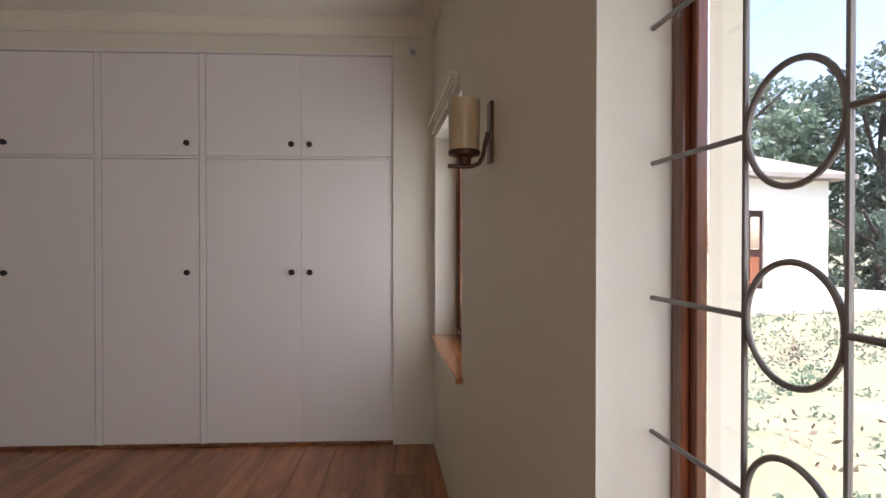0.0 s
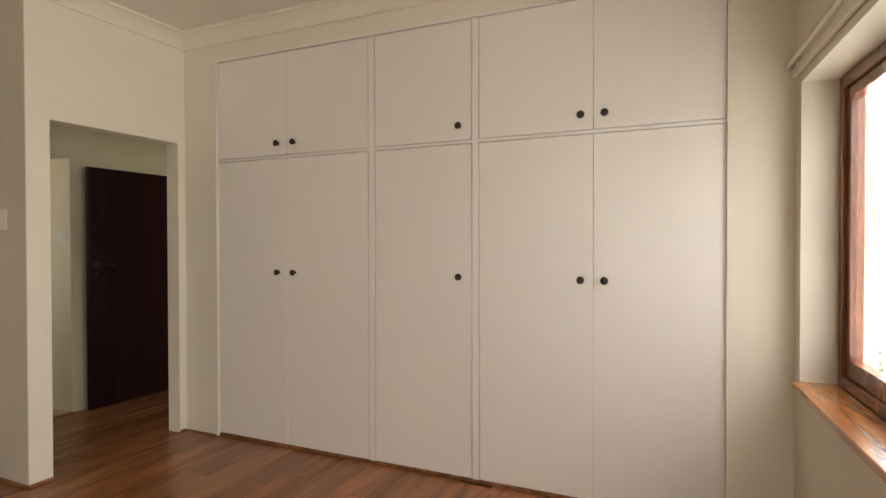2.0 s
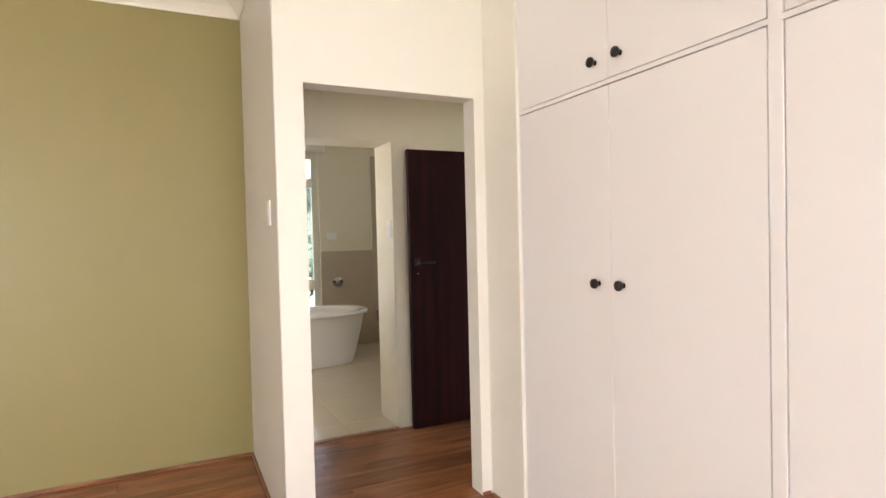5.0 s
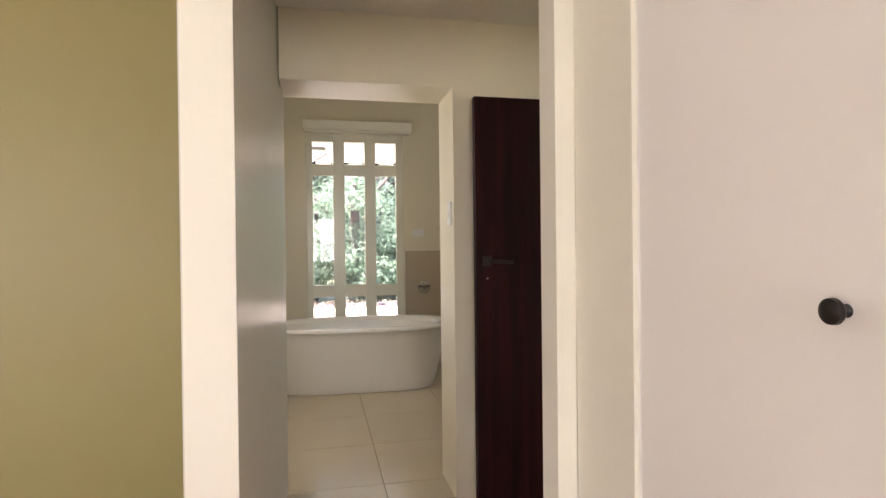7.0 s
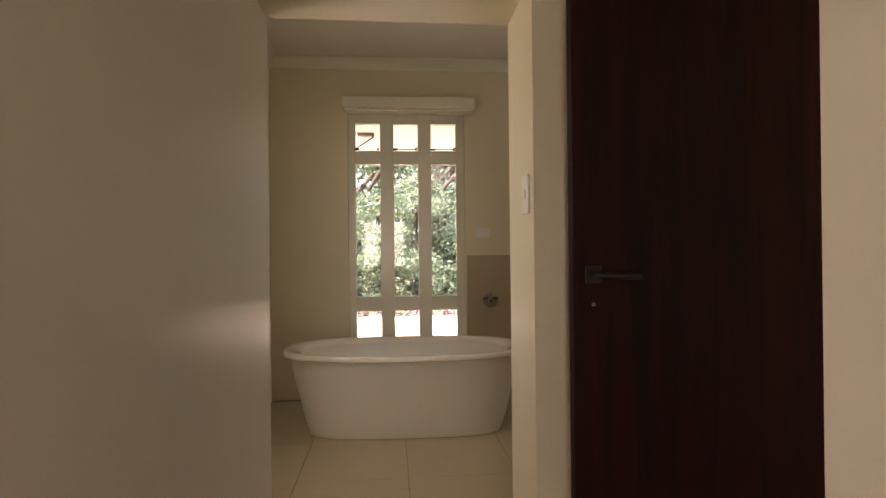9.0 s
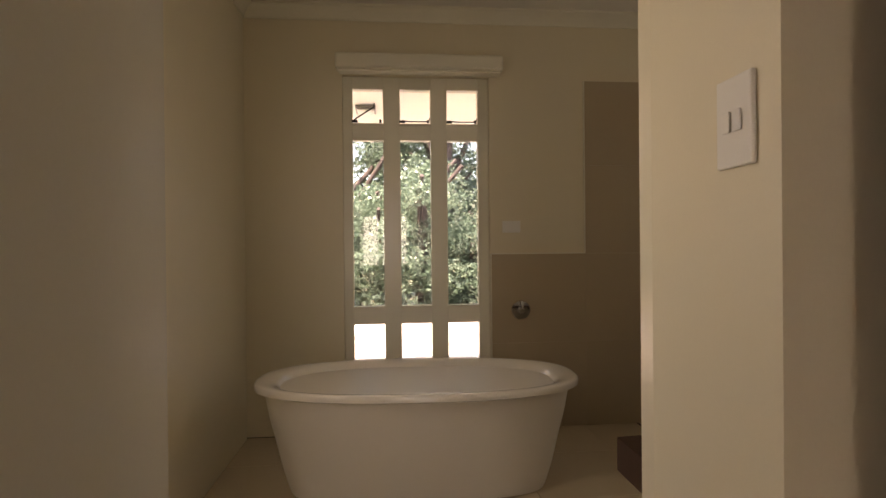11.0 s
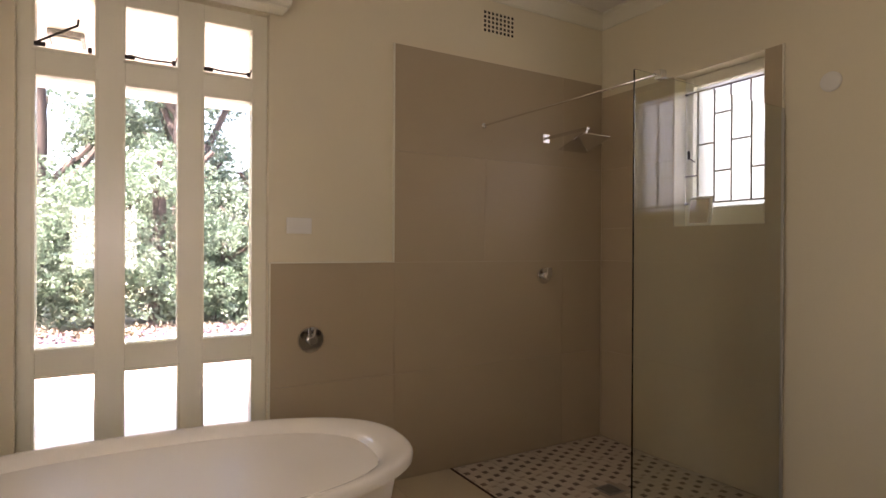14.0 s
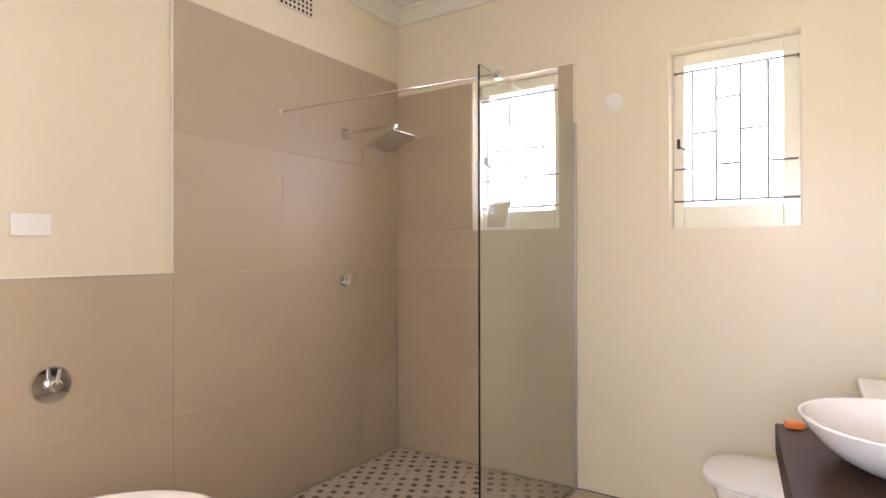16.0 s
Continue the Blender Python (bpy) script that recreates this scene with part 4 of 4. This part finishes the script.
ground_cover("leaf_litter", "brown fallen leaves under the shrubs", LITTER, 32, -15.2, -14.0, -2.0, 10.0, 300, 0.05, 0.03, 0.2)
ground_cover("grass_tufts", "green tufts of grass on the patchy lawn", LEAF, 33, 3.2, 13.0, 3.0, 16.0, 560, 0.03, 0.03, 0.16)
ground_cover("fallen_leaves", "dry brown leaves scattered on the lawn", LITTER, 34, 3.2, 10.0, 3.0, 13.0, 70, 0.04, 0.01, 0.35)
tree(15.5, 26.0, 9.5, 4.2, LEAF, 8, leaf=0.16, low=0.25)
tree(22.5, 24.5, 10.5, 4.4, LEAF_D, 9, leaf=0.16, low=0.2)
tree(24.5, 17.5, 8.5, 3.6, LEAF, 10, leaf=0.14, low=0.1)
tree(14.6, 15.6, 2.6, 1.5, LEAF_D, 11, leaf=0.07, low=0.0, kind="shrub", clumps=40)
tree(16.6, 13.6, 2.9, 1.7, LEAF, 13, leaf=0.07, low=0.0, kind="shrub", clumps=40)

# ---- pieces of the floors and walls ----
def piece_mesh(name, w, d, h, mat, bev=0.0015):
    bm = bmesh.new()
    x, y = w / 2, d / 2
    top = [bm.verts.new(p) for p in ((-x + bev, -y + bev, h), (x - bev, -y + bev, h), (x - bev, y - bev, h), (-x + bev, y - bev, h))]
    mid = [bm.verts.new(p) for p in ((-x, -y, h - bev), (x, -y, h - bev), (x, y, h - bev), (-x, y, h - bev))]
    bot = [bm.verts.new(p) for p in ((-x, -y, 0), (x, -y, 0), (x, y, 0), (-x, y, 0))]
    bm.faces.new(top)
    for A, B in ((mid, top), (bot, mid)):
        for k in range(4):
            bm.faces.new((A[k], A[(k + 1) % 4], B[(k + 1) % 4], B[k]))
    me = mesh_from(bm, name, mat)
    return me


def clipped(rects, x0, x1, y0, y1):
    for a, b, c, d in rects:
        a, b, c, d = max(a, x0), min(b, x1), max(c, y0), min(d, y1)
        if b - a > 0.02 and d - c > 0.02:
            yield a, b, c, d


cache = {}
def lay(name, a, b, c, d, h, mat, parent, gap, base, frame_=None, bev=0.0012):
    key = (name, round(b - a, 4), round(d - c, 4), mat.name)
    if key not in cache:
        cache[key] = piece_mesh(name, b - a - gap, d - c - gap, h, mat, bev)
    o = new(name, cache[key])
    o.parent = parent
    p = Matrix.Translation(((a + b) / 2, (c + d) / 2, base))
    o.matrix_basis = frame_ @ p if frame_ is not None else p
    return o


floor = bpy.data.objects["floor"]
floor_bath = bpy.data.objects["floor_bath"]
rng = random.Random(5)
x = XG
PW = 0.192
while x < 2.45:
    y = YBACK - rng.uniform(0, 1.2)
    while y < 5.5:
        lim = 5.45 if x < XO else YW + 0.012
        lo = YBACK
        for a, b, c, d in clipped([(x, x + PW, y, y + 1.28)], XG, 2.42, lo, lim):
            if b <= XP + 0.04 and d > YS:
                continue
            lay("plank", a, b, c, d, 0.010, PLANK, floor, 0.0012, -0.010, bev=0.0008)
        y += 1.28
    x += PW
# bathroom floor tiles, 0.6 m square, round the shower
SX1, SY0 = -4.925, 5.535
xs = [-6.22 + 0.6 * k for k in range(0, 7)]
ysl = [2.75 + 0.6 * k for k in range(0, 8)]
for xa in xs:
    for ya in ysl:
        r = [(xa, xa + 0.6, ya, ya + 0.6)]
        for a, b, c, d in clipped(r, XB, XP + 0.0, YBL, SY0 - 0.012):
            if a > XPB - 0.01 and (c < PY0 - 0.3 or d > PY1 + 0.3):
                continue
            lay("tile", a, b, c, d, 0.006, FLOORTILE, floor_bath, 0.003, -0.006)
        for a, b, c, d in clipped(r, SX1 + 0.012, XPB, SY0 - 0.012, YBR):
            lay("tile", a, b, c, d, 0.006, FLOORTILE, floor_bath, 0.003, -0.006)
setting("shower_bed", [(XB, SX1 + 0.001, SY0, YBR, -0.0059, -0.0042)], BED, "pale grout bed of the mosaic shower floor")
setting("wall_joint", [(SX1 + 0.012, XPB, YBR - 0.004, YBR - 0.0005, -0.0005, 0.004), (XB + 0.0005, XB + 0.004, YBL, 4.499, -0.0005, 0.004)], SEAM, "thin dark joint where the floor tiles meet the wall")
setting("shower_edge", [(XB, SX1 + 0.011, SY0 - 0.010, SY0, -0.006, 0.002), (SX1, SX1 + 0.010, SY0, YBR, -0.006, 0.002)], COUNTER, "dark trim at the edge of the shower floor")
drain = thing("floor_drain", "square steel shower drain in the mosaic floor", "drain", at=pose(-5.45, 6.115, -0.004))
box_part("plate", (-0.055, 0.055, -0.055, 0.055, 0, 0.003), STEEL, drain, bevel=0.001)
for k in range(5):
    # Dark strips on the plate; the shade of the slots is only colour.
    box_part("slot_shade", (-0.042, 0.042, -0.034 + k * 0.017 - 0.003, -0.034 + k * 0.017 + 0.003, 0.0031, 0.0036), HOLE_SHADE, drain)
A_, B_ = 0.066, 0.033
bm = bmesh.new()
dots = []
SHEET = 0.305
for sx in range(5):
    for sy in range(5):
        ax, ay = XB + 0.013 + sx * SHEET, YBR - 0.012 - (sy + 1) * SHEET
        bx, by = min(ax + SHEET, SX1 - 0.002), ay + SHEET
        ay = max(ay, SY0 + 0.002)
        for i in range(-9, 10):
            for j in range(-9, 10):
                cx, cy = ax + 0.02 + i * A_ - j * B_, by - 0.14 + i * B_ + j * A_
                if abs(cx + 5.45) < 0.088 and abs(cy - 6.115) < 0.088:
                    continue
                g = 0.0009
                x0, x1, y0, y1 = max(cx - A_ / 2, ax) + g, min(cx + A_ / 2, bx) - g, max(cy - A_ / 2, ay) + g, min(cy + A_ / 2, by) - g
                if x1 - x0 > 0.006 and y1 - y0 > 0.006:
                    cuboid(bm, x0, x1, y0, y1, -0.006, -0.0020)
                dx, dy = cx + A_ / 2 + B_ / 2, cy - A_ / 2 + B_ / 2
                if ax + 0.010 < dx < bx - 0.010 and ay + 0.010 < dy < by - 0.010 and not (abs(dx + 5.45) < 0.075 and abs(dy - 6.115) < 0.075):
                    dots.append((min(max(dx, ax + 0.017), bx - 0.017), min(max(dy, ay + 0.017), by - 0.017)))
mo = part("mosaic", bm, MOSAIC_L, floor_bath)
mo["kind"] = "stuff"
for dx, dy in dots[:300]:
    lay("mosaic_tile", dx - B_ / 2, dx + B_ / 2, dy - B_ / 2, dy + B_ / 2, 0.0042, MOSAIC_D, floor_bath, 0.003, -0.006, bev=0.0006)

# wall tiles: lower band, upper field and the shower side
west, north = bpy.data.objects["wall_bath_west"], bpy.data.objects["wall_bath_north"]
FW = Matrix(((0, 0, 1, XB), (1, 0, 0, 0), (0, 1, 0, 0), (0, 0, 0, 1)))
FN = Matrix(((1, 0, 0, 0), (0, 0, -1, YBR), (0, 1, 0, 0), (0, 0, 0, 1)))
rows4 = [(0.0, 0.580), (0.580, 1.186), (1.186, 1.792), (1.792, 2.372)]
TH = 0.011
for k, (za, zb) in enumerate(rows4):
    start = 4.508 if k < 2 else 5.165
    off = (5.165, 5.165, 5.755, 5.165)[k]
    ya = off - 2.4
    while ya < YBR:
        for a, b, c, d in clipped([(ya, ya + 1.2, za, zb)], start, YBR - 0.012, 0, 2.372):
            lay("tile", a, b, c, d, TH, TILE, west, 0.0011, 0, FW, 0.0004)
        ya += 1.2
XT = -4.905
for k, (za, zb) in enumerate([(0.0, 0.580), (0.580, 1.186), (1.186, 1.40), (1.40, 1.792), (1.792, 2.285)]):
    if k < 3:
        cuts = [(XB + 0.012, XT)]
    else:
        cuts = [(XB + 0.012, WN1[0]), (WN1[1], XT)]
    for a0, b0 in cuts:
        for a, b, c, d in clipped([(a0, b0, za, zb)], XB, XT, 0, 2.285):
            lay("tile", a, b, c, d, TH, TILE, north, 0.0011, 0, FN, 0.0004)
setting("tile_trim", [(XB, XB + 0.013, 5.157, 5.164, 1.187, 2.374), (XB, XB + 0.013, 4.500, 4.507, 0, 1.187), (XB, XB + 0.013, 4.508, 5.157, 1.187, 1.194),
                      (XT + 0.001, XT + 0.008, YBR - 0.013, YBR, 0, 2.287)], TRIM, "thin pale edge trim round the wall tiles")
